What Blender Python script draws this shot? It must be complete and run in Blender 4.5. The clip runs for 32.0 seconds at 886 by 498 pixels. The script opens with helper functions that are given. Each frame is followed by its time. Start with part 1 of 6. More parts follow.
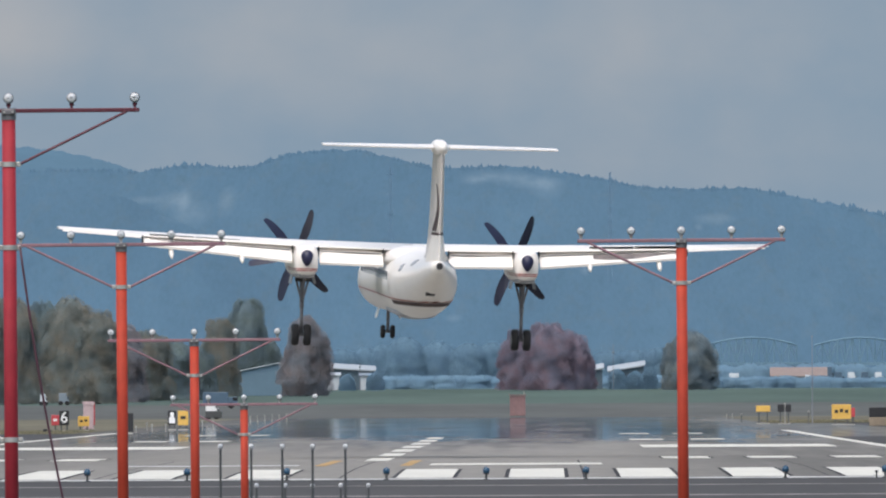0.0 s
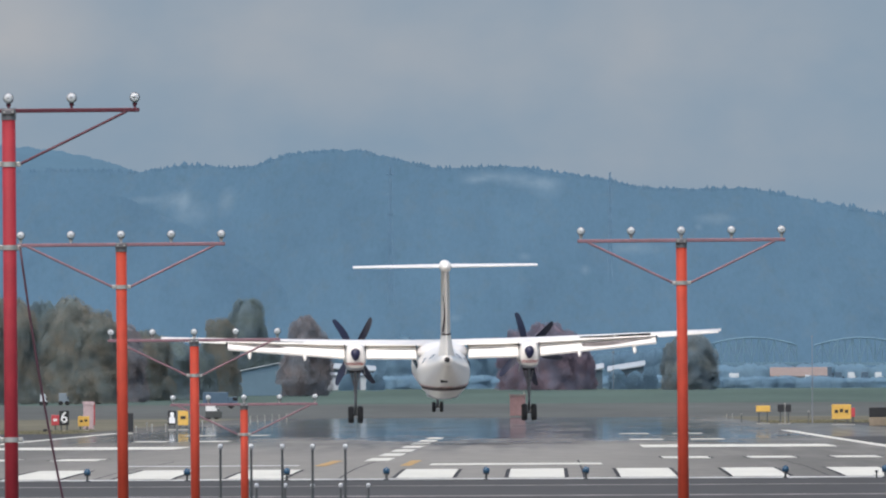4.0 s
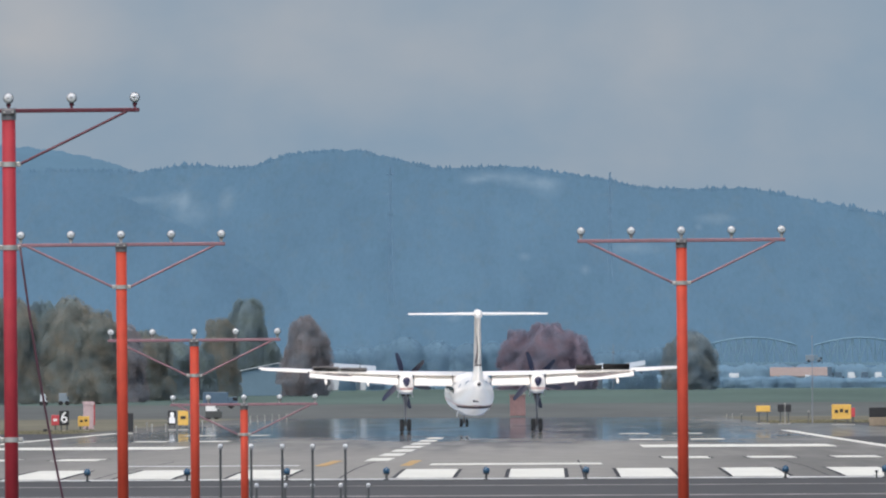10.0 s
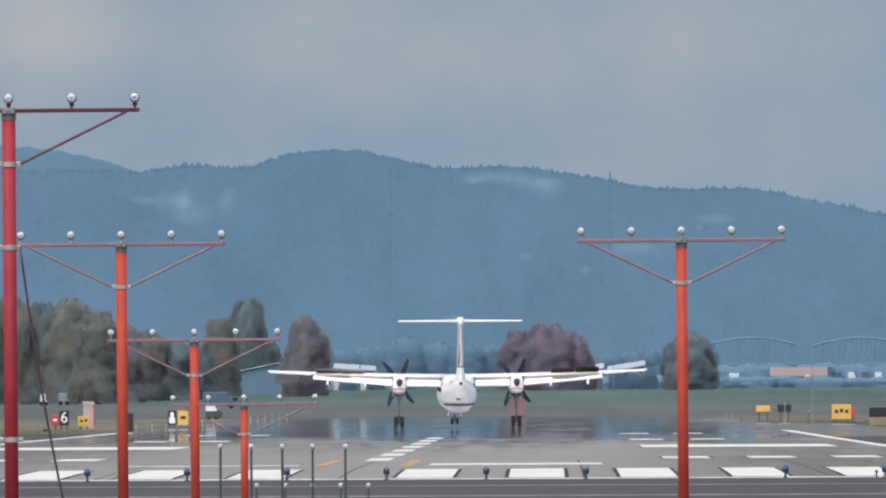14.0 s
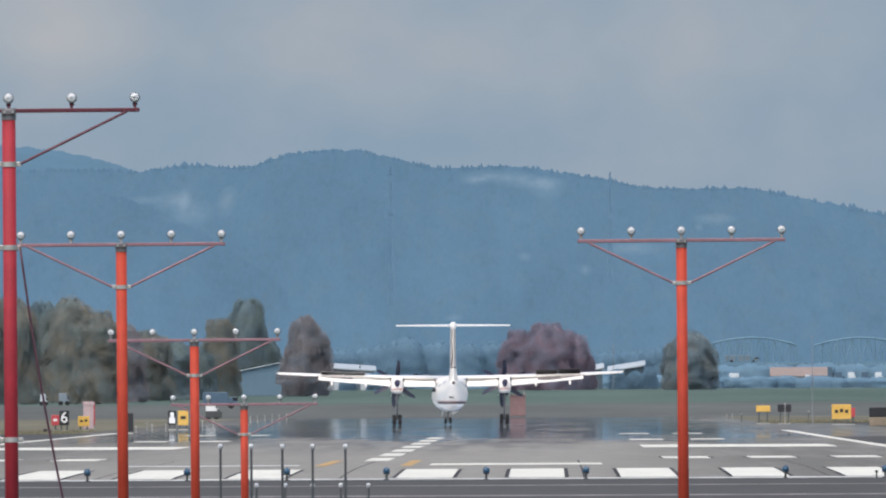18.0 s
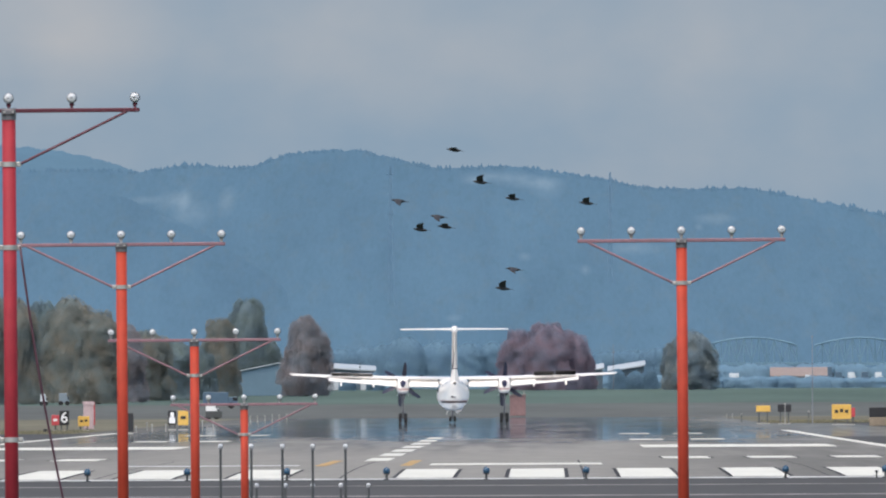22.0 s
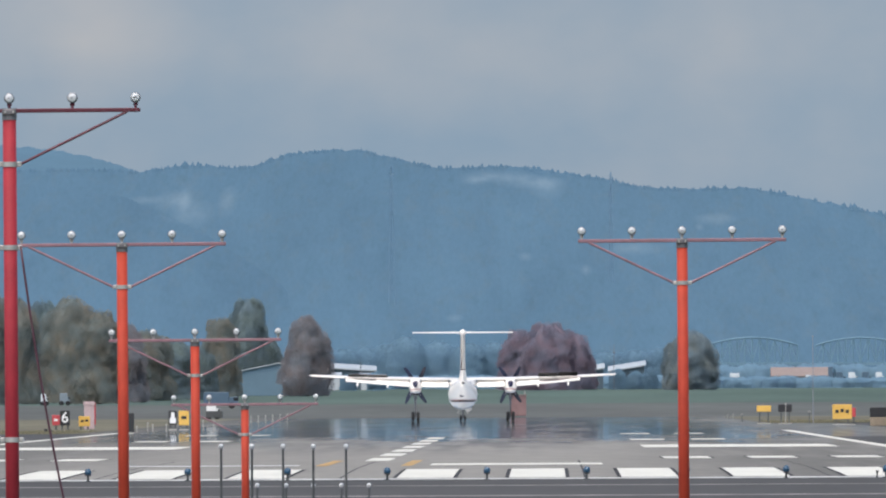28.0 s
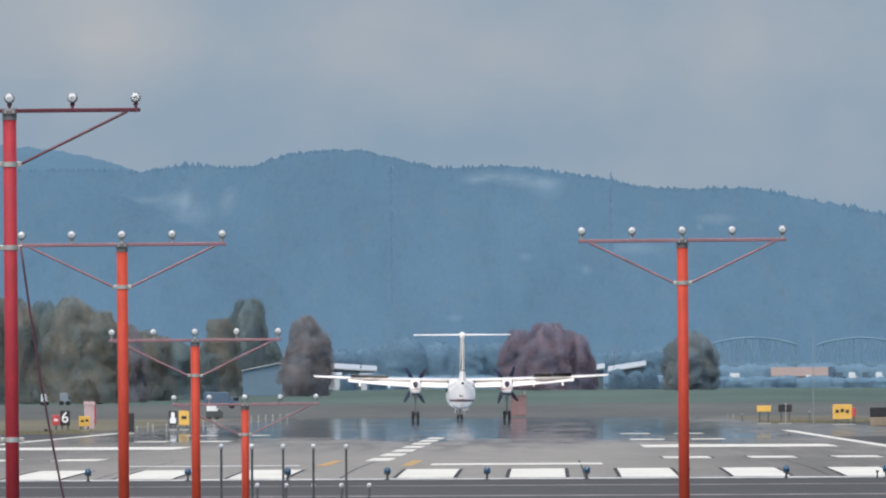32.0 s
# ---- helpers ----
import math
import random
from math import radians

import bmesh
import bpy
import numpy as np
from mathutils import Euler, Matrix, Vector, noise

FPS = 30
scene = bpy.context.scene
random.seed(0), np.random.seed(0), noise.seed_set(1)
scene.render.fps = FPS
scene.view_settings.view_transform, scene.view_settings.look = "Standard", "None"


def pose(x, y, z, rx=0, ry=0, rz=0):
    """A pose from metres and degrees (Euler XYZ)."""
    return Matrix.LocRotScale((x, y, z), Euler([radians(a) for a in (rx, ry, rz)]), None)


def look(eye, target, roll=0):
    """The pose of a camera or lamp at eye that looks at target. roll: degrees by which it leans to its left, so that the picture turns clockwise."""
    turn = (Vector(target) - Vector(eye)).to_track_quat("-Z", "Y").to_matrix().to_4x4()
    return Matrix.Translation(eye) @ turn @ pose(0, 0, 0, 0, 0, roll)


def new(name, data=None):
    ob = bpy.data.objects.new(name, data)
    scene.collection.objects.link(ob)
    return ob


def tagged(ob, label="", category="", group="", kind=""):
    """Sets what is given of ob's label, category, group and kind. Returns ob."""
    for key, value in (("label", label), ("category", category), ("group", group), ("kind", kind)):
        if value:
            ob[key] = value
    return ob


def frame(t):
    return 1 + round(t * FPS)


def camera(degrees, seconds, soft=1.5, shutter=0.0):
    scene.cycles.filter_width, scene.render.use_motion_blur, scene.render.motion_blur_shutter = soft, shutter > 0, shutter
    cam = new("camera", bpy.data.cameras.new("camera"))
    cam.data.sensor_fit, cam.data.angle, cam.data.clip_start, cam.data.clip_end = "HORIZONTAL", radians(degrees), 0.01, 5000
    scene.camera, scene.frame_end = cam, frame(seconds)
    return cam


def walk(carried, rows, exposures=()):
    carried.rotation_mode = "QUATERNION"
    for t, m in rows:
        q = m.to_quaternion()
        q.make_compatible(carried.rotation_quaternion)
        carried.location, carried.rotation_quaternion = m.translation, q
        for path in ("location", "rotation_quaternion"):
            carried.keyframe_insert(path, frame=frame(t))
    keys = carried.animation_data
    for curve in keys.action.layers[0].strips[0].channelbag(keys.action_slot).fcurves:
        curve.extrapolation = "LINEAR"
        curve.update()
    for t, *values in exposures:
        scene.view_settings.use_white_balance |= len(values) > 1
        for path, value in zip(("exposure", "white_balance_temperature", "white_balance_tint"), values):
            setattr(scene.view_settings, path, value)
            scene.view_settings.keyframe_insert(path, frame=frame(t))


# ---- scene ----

# ============ camera ============
# x: right of the runway's centreline, y: beyond its threshold, z: above the threshold.
cam = camera(2.6012, 32.0, soft=2.1)
EYE = Vector((6.4855, -601.17, 2.48))


def aim(px=0.0, py=0.0):
    return look(EYE, EYE + Vector((-5.315 - px / 34.53, 1000.0, 7.645 + py / 34.53)), -0.2865)


walk(cam, [(0.0, aim()), (25.5, aim(0.3)), (27.5, aim(1.2)), (32.0, aim(1.5))], exposures=[(0.0, 0.31), (7.0, 0.34), (14.0, 0.40), (32.0, 0.44)])

# ============ world and sun ============
world = bpy.data.worlds.new("sky")
scene.world = world
world.use_nodes = True
wn = world.node_tree
sky = wn.nodes.new("ShaderNodeTexSky")
sky.sky_type, sky.sun_disc = "NISHITA", False
sky.sun_elevation, sky.sun_rotation = radians(63), radians(205)
sky.dust_density, sky.air_density = 3.0, 1.0
bg = wn.nodes["Background"]
bg.inputs[1].default_value = 0.15
wn.links.new(sky.outputs[0], bg.inputs[0])

sun = new("sun", bpy.data.lights.new("sun", "SUN"))
sun.data.energy, sun.data.angle, sun.data.color = 1.95, radians(70), (1.0, 0.965, 0.92)
SUN_FROM = Vector((-0.42 * math.cos(radians(63)), -0.907 * math.cos(radians(63)), math.sin(radians(63))))
sun.matrix_basis = look(SUN_FROM * 300, (0, 0, 0))


# ============ materials ============
def material(name, colour, rough=0.6, metal=0.0, vary=0.25, scale=3.0, bump=0.0, spec=0.5, fine=None,
             stretch=(1, 1, 1), glow=0.0, glow_colour=None, island=0.0):
    """A surface with colour variation at two scales and optional relief."""
    m = bpy.data.materials.new(name)
    m.use_nodes = True
    t = m.node_tree
    n, link = t.nodes, t.links.new
    p = n["Principled BSDF"]
    p.inputs["Roughness"].default_value, p.inputs["Metallic"].default_value = rough, metal
    p.inputs["Specular IOR Level"].default_value = spec
    tc = n.new("ShaderNodeTexCoord")
    mp = n.new("ShaderNodeMapping")
    mp.inputs["Scale"].default_value = stretch
    link(tc.outputs["Object"], mp.inputs[0])
    big, small = n.new("ShaderNodeTexNoise"), n.new("ShaderNodeTexNoise")
    big.inputs["Scale"].default_value, big.inputs["Detail"].default_value = scale, 4
    small.inputs["Scale"].default_value, small.inputs["Detail"].default_value = fine or scale * 9, 3
    link(mp.outputs[0], big.inputs["Vector"])
    link(mp.outputs[0], small.inputs["Vector"])
    mix = n.new("ShaderNodeMath")
    mix.operation = "MULTIPLY_ADD"
    link(small.outputs["Fac"], mix.inputs[0])
    mix.inputs[1].default_value = 0.5
    link(big.outputs["Fac"], mix.inputs[2])
    rng = n.new("ShaderNodeMapRange")
    rng.inputs["From Min"].default_value, rng.inputs["From Max"].default_value = 0.4, 1.1
    rng.inputs["To Min"].default_value, rng.inputs["To Max"].default_value = 1 - vary, 1 + vary
    link(mix.outputs[0], rng.inputs["Value"])
    value = rng.outputs[0]
    if island:
        g = n.new("ShaderNodeNewGeometry")
        r2 = n.new("ShaderNodeMapRange")
        r2.inputs["To Min"].default_value, r2.inputs["To Max"].default_value = 1 - island, 1 + island
        link(g.outputs["Random Per Island"], r2.inputs["Value"])
        mul = n.new("ShaderNodeMath")
        mul.operation = "MULTIPLY"
        link(value, mul.inputs[0])
        link(r2.outputs[0], mul.inputs[1])
        value = mul.outputs[0]
    col = n.new("ShaderNodeVectorMath")
    col.operation = "SCALE"
    col.inputs[0].default_value = colour
    link(value, col.inputs["Scale"])
    link(col.outputs[0], p.inputs["Base Color"])
    if bump:
        b = n.new("ShaderNodeBump")
        b.inputs["Strength"].default_value = bump
        b.inputs["Distance"].default_value = 0.02
        link(mix.outputs[0], b.inputs["Height"])
        link(b.outputs[0], p.inputs["Normal"])
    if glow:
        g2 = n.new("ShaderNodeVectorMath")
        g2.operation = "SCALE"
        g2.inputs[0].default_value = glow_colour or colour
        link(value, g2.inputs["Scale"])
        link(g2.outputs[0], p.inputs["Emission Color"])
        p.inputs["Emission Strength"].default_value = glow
    return m


ORANGE = material("orange_mast_paint", (0.41, 0.046, 0.022), 0.65, vary=0.18, scale=4, bump=0.15, spec=0.3)
CRIMSON = material("crimson_mast_paint", (0.30, 0.022, 0.033), 0.65, vary=0.2, scale=4, bump=0.15, spec=0.3)
BAR_DARK = material("dark_crimson_paint", (0.095, 0.014, 0.026), 0.5, vary=0.25, scale=6)
# paler and pinker than the masts: haze is mixed into the red
BAR_RED = material("hazed_red_paint", (0.25, 0.13, 0.15), 0.5, vary=0.25, scale=6)
GALV = material("galvanised_steel", (0.47, 0.45, 0.42), 0.45, 0.6, vary=0.25, scale=9)
LENS = material("lamp_glass", (0.56, 0.57, 0.57), 0.12, vary=0.06, scale=30)
HOUSING = material("lamp_housing", (0.22, 0.22, 0.23), 0.4, 0.3, vary=0.15, scale=20)
CAP_GREY = material("weathered_steel_cap", (0.17, 0.16, 0.165), 0.6, 0.3, vary=0.35, scale=14)
POST_GREY = material("weathered_post", (0.06, 0.065, 0.065), 0.6, vary=0.3, scale=10)
BLUE_LENS = material("blue_lamp_glass", (0.028, 0.075, 0.13), 0.15, vary=0.15, scale=12)
CABLE = material("dark_red_cable", (0.07, 0.022, 0.034), 0.6, vary=0.3, scale=8)
WHITE_LINE = material("runway_white_paint", (0.56, 0.55, 0.49), 0.9, vary=0.10, scale=0.5, fine=5, spec=0.05, stretch=(1, 0.12, 1))
WORN_LINE = material("worn_white_paint", (0.50, 0.50, 0.48), 0.9, vary=0.3, scale=0.6, fine=5, spec=0.05, stretch=(1, 0.12, 1))
DARK_LINE = material("dark_edge_line", (0.05, 0.05, 0.052), 0.9, vary=0.2, scale=0.6, spec=0.05)
FAINT_LINE = material("nearly_worn_off_paint", (0.20, 0.185, 0.18), 0.9, vary=0.5, scale=0.5, fine=3, spec=0.05, stretch=(1, 0.2, 1))
YELLOW_LINE = material("yellow_line_paint", (0.40, 0.27, 0.13), 0.9, vary=0.2, scale=0.6, spec=0.05)
PAINT_WHITE = material("aircraft_white_paint", (0.84, 0.785, 0.71), 0.28, vary=0.04, scale=1.2, fine=9)
# duller than the body's white: the fin's shade is put into its paint
PAINT_FIN = material("aircraft_shaded_fin_paint", (0.60, 0.545, 0.49), 0.35, vary=0.12, scale=0.9, fine=6)
PAINT_GREY = material("aircraft_grey_paint", (0.34, 0.34, 0.35), 0.35, vary=0.12, scale=1.5)
STRIPE = material("dark_brown_stripe", (0.055, 0.03, 0.026), 0.65, vary=0.1, scale=2)
STRIPE_RED = material("red_stripe", (0.35, 0.07, 0.05), 0.35, vary=0.1, scale=2)
EXHAUST = material("dark_blue_exhaust_cowl", (0.012, 0.012, 0.045), 0.4, vary=0.2, scale=4)
BLADE = material("dark_propeller_blade", (0.013, 0.015, 0.036), 0.45, vary=0.2, scale=4)
TYRE = material("tyre_rubber", (0.016, 0.016, 0.017), 0.8, vary=0.25, scale=6)
STRUT = material("gear_strut_steel", (0.16, 0.16, 0.17), 0.4, 0.4, vary=0.2, scale=6)
# uneven dark colour that paints the shaded opening behind the spoilers
FLAP_SHADE = material("flap_shade_paint", (0.16, 0.135, 0.125), 0.7, vary=0.75, scale=1.6, fine=7)
# lighter copy of the underside: the left wing's stronger light is painted in
SPOILER_LIT = material("lit_spoiler_underside", (0.20, 0.19, 0.185), 0.5, vary=0.4, scale=2)
PANEL_DARK = material("spoiler_well_dark", (0.022, 0.020, 0.020), 0.6, vary=0.3, scale=2)
GLASS_DARK = material("dark_window_glass", (0.02, 0.025, 0.03), 0.1, vary=0.1, scale=3)
BIRD_BLACK = material("dark_feathers", (0.018, 0.017, 0.018), 0.6, vary=0.3, scale=12)
SIGN_BLACK = material("black_sign_face", (0.015, 0.015, 0.016), 0.5, vary=0.15, scale=4)
SIGN_YELLOW = material("yellow_sign_face", (0.64, 0.385, 0.08), 0.5, vary=0.12, scale=4)
SIGN_RED = material("red_sign_face", (0.50, 0.06, 0.07), 0.5, vary=0.15, scale=4)
SIGN_WHITE = material("white_sign_face", (0.78, 0.78, 0.76), 0.5, vary=0.1, scale=4)
CABINET_PINK = material("faded_pinkish_paint", (0.48, 0.36, 0.36), 0.6, vary=0.2, scale=3)
CONCRETE = material("pale_concrete", (0.30, 0.29, 0.26), 0.8, vary=0.15, scale=1.5)
PALE_POLE = material("pale_brown_pole_paint", (0.20, 0.21, 0.23), 0.6, vary=0.2, scale=3)
TAN = material("tan_base", (0.25, 0.20, 0.14), 0.8, vary=0.2, scale=2)
TAN_WALL = material("tan_siding", (0.235, 0.185, 0.165), 0.8, vary=0.12, scale=0.5)
BARK = material("bark", (0.07, 0.055, 0.045), 0.9, vary=0.3, scale=1.0)
WALL_BLUE = material("blue_grey_siding", (0.115, 0.19, 0.245), 0.7, vary=0.1, scale=0.6)
WALL_WHITE = material("white_siding", (0.48, 0.51, 0.53), 0.7, vary=0.1, scale=0.6)
# far walls, hut, bridge, pale vehicles: distance haze is mixed into the colour
WALL_HAZE = material("hazed_wall", (0.075, 0.11, 0.135), 0.8, vary=0.12, scale=0.6)
ROOF_PALE = material("pale_metal_roof", (0.37, 0.41, 0.43), 0.5, vary=0.1, scale=0.5)
ROOF_GREY = material("grey_roof", (0.20, 0.24, 0.28), 0.7, vary=0.15, scale=0.6)
HUT_RED = material("hazed_red_hut_paint", (0.245, 0.148, 0.143), 0.7, vary=0.25, scale=0.7)
STEEL_BLUE = material("hazed_bridge_steel", (0.128, 0.226, 0.295), 0.7, vary=0.15, scale=0.3)
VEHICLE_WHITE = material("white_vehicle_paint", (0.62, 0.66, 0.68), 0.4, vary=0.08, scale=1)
VEHICLE_HAZY = material("hazed_pale_paint", (0.20, 0.24, 0.27), 0.5, vary=0.08, scale=1)
VEHICLE_BLUE = material("blue_vehicle_paint", (0.075, 0.125, 0.175), 0.4, vary=0.1, scale=1)


def leaf_material(name, colour, other, vary=0.24):
    """Foliage of two hues in patches of a few metres."""
    m = material(name, colour, 0.9, vary=vary, scale=0.6, fine=2.2, spec=0.02, island=0.04)
    n, link = m.node_tree.nodes, m.node_tree.links.new
    p = n["Principled BSDF"]
    tc = n.new("ShaderNodeTexCoord")
    patch = n.new("ShaderNodeTexNoise")
    patch.inputs["Scale"].default_value, patch.inputs["Detail"].default_value = 0.33, 4
    link(tc.outputs["Object"], patch.inputs["Vector"])
    step = n.new("ShaderNodeMapRange")
    step.inputs["From Min"].default_value, step.inputs["From Max"].default_value = 0.38, 0.62
    link(patch.outputs["Fac"], step.inputs["Value"])
    hue = n.new("ShaderNodeMixRGB")
    hue.inputs[1].default_value, hue.inputs[2].default_value = (*colour, 1), (*other, 1)
    link(step.outputs[0], hue.inputs[0])
    link(hue.outputs[0], p.inputs["Base Color"].links[0].from_node.inputs[0])
    thin = n.new("ShaderNodeBsdfTranslucent")
    link(p.inputs["Base Color"].links[0].from_socket, thin.inputs["Color"])
    mix = n.new("ShaderNodeMixShader")
    mix.inputs[0].default_value = 0.5
    link(p.outputs[0], mix.inputs[1])
    link(thin.outputs[0], mix.inputs[2])
    # shading normals lean sunwards, so all foliage is lit evenly
    geo = n.new("ShaderNodeNewGeometry")
    lean = n.new("ShaderNodeVectorMath")
    lean.operation = "MULTIPLY_ADD"
    link(geo.outputs["Normal"], lean.inputs[0])
    lean.inputs[1].default_value = (0.28, 0.28, 0.28)
    lean.inputs[2].default_value = tuple(SUN_FROM * 0.8)
    unit = n.new("ShaderNodeVectorMath")
    unit.operation = "NORMALIZE"
    link(lean.outputs[0], unit.inputs[0])
    link(unit.outputs[0], p.inputs["Normal"])
    link(mix.outputs[0], n["Material Output"].inputs[0])
    return m


# base colours paler and bluer than leaves: distance haze is painted in
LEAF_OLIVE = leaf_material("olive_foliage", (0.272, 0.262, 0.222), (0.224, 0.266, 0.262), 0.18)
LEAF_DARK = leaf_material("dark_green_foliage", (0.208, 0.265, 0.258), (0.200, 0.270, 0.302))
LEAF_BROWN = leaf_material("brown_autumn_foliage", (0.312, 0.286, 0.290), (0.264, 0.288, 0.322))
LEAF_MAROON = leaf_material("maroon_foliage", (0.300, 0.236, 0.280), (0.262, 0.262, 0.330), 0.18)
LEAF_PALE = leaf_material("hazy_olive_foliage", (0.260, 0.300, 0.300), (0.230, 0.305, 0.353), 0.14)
LEAF_FAR = leaf_material("hazed_far_foliage", (0.220, 0.352, 0.449), (0.210, 0.343, 0.454), 0.08)



def pavement_material():
    """Grey runway: patches along it, joints, and an added mirror layer for heat mirage that grows with distance."""
    m = material("runway_concrete", (0.234, 0.224, 0.202), 0.9, vary=0.25, scale=0.02, fine=0.9, spec=0.05, stretch=(1, 0.12, 1))
    n, link = m.node_tree.nodes, m.node_tree.links.new
    p = n["Principled BSDF"]
    tc = n.new("ShaderNodeTexCoord")
    sep = n.new("ShaderNodeSeparateXYZ")
    link(tc.outputs["Object"], sep.inputs[0])
    # tyre rubber laid down along the middle of the touchdown zone
    def band(socket, lo, hi, a, b):
        r = n.new("ShaderNodeMapRange")
        r.interpolation_type = "SMOOTHSTEP"
        for key, v in zip(("From Min", "From Max", "To Min", "To Max"), (lo, hi, a, b)):
            r.inputs[key].default_value = v
        link(socket, r.inputs["Value"])
        return r.outputs[0]

    def product(a, b):
        q = n.new("ShaderNodeMath")
        q.operation = "MULTIPLY"
        link(a, q.inputs[0])
        link(b, q.inputs[1])
        return q.outputs[0]

    off = n.new("ShaderNodeMath")
    off.operation = "ABSOLUTE"
    link(sep.outputs["X"], off.inputs[0])
    ms = n.new("ShaderNodeMapping")
    ms.inputs["Scale"].default_value = (0.8, 0.012, 1)
    link(tc.outputs["Object"], ms.inputs[0])
    streak = n.new("ShaderNodeTexNoise")
    streak.inputs["Scale"].default_value, streak.inputs["Detail"].default_value = 1.0, 6
    link(ms.outputs[0], streak.inputs["Vector"])
    rub = product(product(band(off.outputs[0], 3, 9, 1, 0), band(sep.outputs["Y"], 150, 420, 0, 1)), band(streak.outputs["Fac"], 0.38, 0.62, 0.15, 0.75))
    dark = n.new("ShaderNodeMixRGB")
    dark.inputs[2].default_value = (0.085, 0.083, 0.085, 1)
    link(rub, dark.inputs[0])
    link(p.inputs["Base Color"].links[0].from_socket, dark.inputs[1])
    link(dark.outputs[0], p.inputs["Base Color"])
    # the concrete grows darker towards the runway's sides
    edge_tone = n.new("ShaderNodeMixRGB")
    edge_tone.blend_type = "MULTIPLY"
    edge_tone.inputs[2].default_value = (0.61, 0.62, 0.63, 1)
    link(product(band(off.outputs[0], 6, 17, 0, 1), band(streak.outputs["Fac"], 0.3, 0.6, 0.6, 1.0)), edge_tone.inputs[0])
    link(dark.outputs[0], edge_tone.inputs[1])
    link(edge_tone.outputs[0], p.inputs["Base Color"])
    # heat mirage is imitated by a gloss that sets in with distance
    mirage = n.new("ShaderNodeMapRange")
    mirage.interpolation_type = "SMOOTHSTEP"
    mirage.inputs["From Min"].default_value, mirage.inputs["From Max"].default_value = 270, 680
    link(sep.outputs["Y"], mirage.inputs["Value"])
    mp = n.new("ShaderNodeMapping")
    mp.inputs["Scale"].default_value = (0.22, 0.010, 1)
    link(tc.outputs["Object"], mp.inputs[0])
    mirage_noise = n.new("ShaderNodeTexNoise")
    mirage_noise.inputs["Scale"].default_value, mirage_noise.inputs["Detail"].default_value = 1.0, 5
    link(mp.outputs[0], mirage_noise.inputs["Vector"])
    mid = n.new("ShaderNodeMapRange")
    mid.inputs["From Min"].default_value, mid.inputs["From Max"].default_value = 0.35, 0.65
    mid.inputs["To Min"].default_value, mid.inputs["To Max"].default_value = -0.34, 0.30
    link(mirage_noise.outputs["Fac"], mid.inputs["Value"])
    add = n.new("ShaderNodeMath")
    add.use_clamp = True
    link(mirage.outputs[0], add.inputs[0])
    link(mid.outputs[0], add.inputs[1])
    times = n.new("ShaderNodeMath")
    times.operation = "MULTIPLY"
    link(add.outputs[0], times.inputs[0])
    gate = n.new("ShaderNodeMapRange")
    gate.inputs["From Min"].default_value, gate.inputs["From Max"].default_value = 200, 430
    link(sep.outputs["Y"], gate.inputs["Value"])
    link(gate.outputs[0], times.inputs[1])
    glossy = n.new("ShaderNodeBsdfGlossy")
    glossy.inputs["Color"].default_value = (0.90, 0.95, 1.0, 1)
    glossy.inputs["Roughness"].default_value = 0.024
    # faint long ripples break the mirror into streaks
    mr = n.new("ShaderNodeMapping")
    mr.inputs["Scale"].default_value = (0.35, 0.018, 1)
    link(tc.outputs["Object"], mr.inputs[0])
    rip = n.new("ShaderNodeTexNoise")
    rip.inputs["Scale"].default_value, rip.inputs["Detail"].default_value = 1.0, 3
    link(mr.outputs[0], rip.inputs["Vector"])
    bump = n.new("ShaderNodeBump")
    bump.inputs["Strength"].default_value, bump.inputs["Distance"].default_value = 1.0, 0.0022
    link(rip.outputs["Fac"], bump.inputs["Height"])
    # warm air over the pavement tips the mirror a hair away from the threshold
    tip = n.new("ShaderNodeVectorMath")
    tip.inputs[1].default_value = (0, 0.0011, 0)
    link(bump.outputs[0], tip.inputs[0])
    unit = n.new("ShaderNodeVectorMath")
    unit.operation = "NORMALIZE"
    link(tip.outputs[0], unit.inputs[0])
    link(unit.outputs[0], glossy.inputs["Normal"])
    mix = n.new("ShaderNodeMixShader")
    cap = n.new("ShaderNodeMath")
    cap.operation = "MULTIPLY"
    cap.inputs[1].default_value = 0.93
    link(product(times.outputs[0], band(off.outputs[0], 14, 24, 1, 0.3)), cap.inputs[0])
    link(cap.outputs[0], mix.inputs[0])
    link(p.outputs[0], mix.inputs[1])
    link(glossy.outputs[0], mix.inputs[2])
    link(mix.outputs[0], n["Material Output"].inputs[0])
    return m


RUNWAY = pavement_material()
ASPHALT = material("dark_asphalt", (0.073, 0.073, 0.072), 0.9, vary=0.14, scale=0.03, fine=0.6, spec=0.05, stretch=(1, 0.15, 1))
GRASS = material("airfield_grass", (0.080, 0.114, 0.097), 0.9, vary=0.25, scale=0.03, fine=0.5, spec=0.05, stretch=(1, 0.1, 1))
TAN_GRASS = material("dry_grass", (0.142, 0.132, 0.096), 0.9, vary=0.3, scale=0.05, fine=0.6, spec=0.05, stretch=(1, 0.12, 1))
FIELD = material("far_field_soil", (0.101, 0.106, 0.099), 0.9, vary=0.3, scale=0.03, fine=0.3, spec=0.05, stretch=(1, 0.1, 1))
# the blue haze of distance is painted into the hills' emission
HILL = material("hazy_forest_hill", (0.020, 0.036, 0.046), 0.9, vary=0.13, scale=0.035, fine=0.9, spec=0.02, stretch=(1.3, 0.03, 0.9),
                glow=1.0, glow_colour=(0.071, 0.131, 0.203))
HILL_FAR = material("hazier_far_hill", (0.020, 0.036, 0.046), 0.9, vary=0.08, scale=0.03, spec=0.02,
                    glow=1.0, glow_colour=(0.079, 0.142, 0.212))
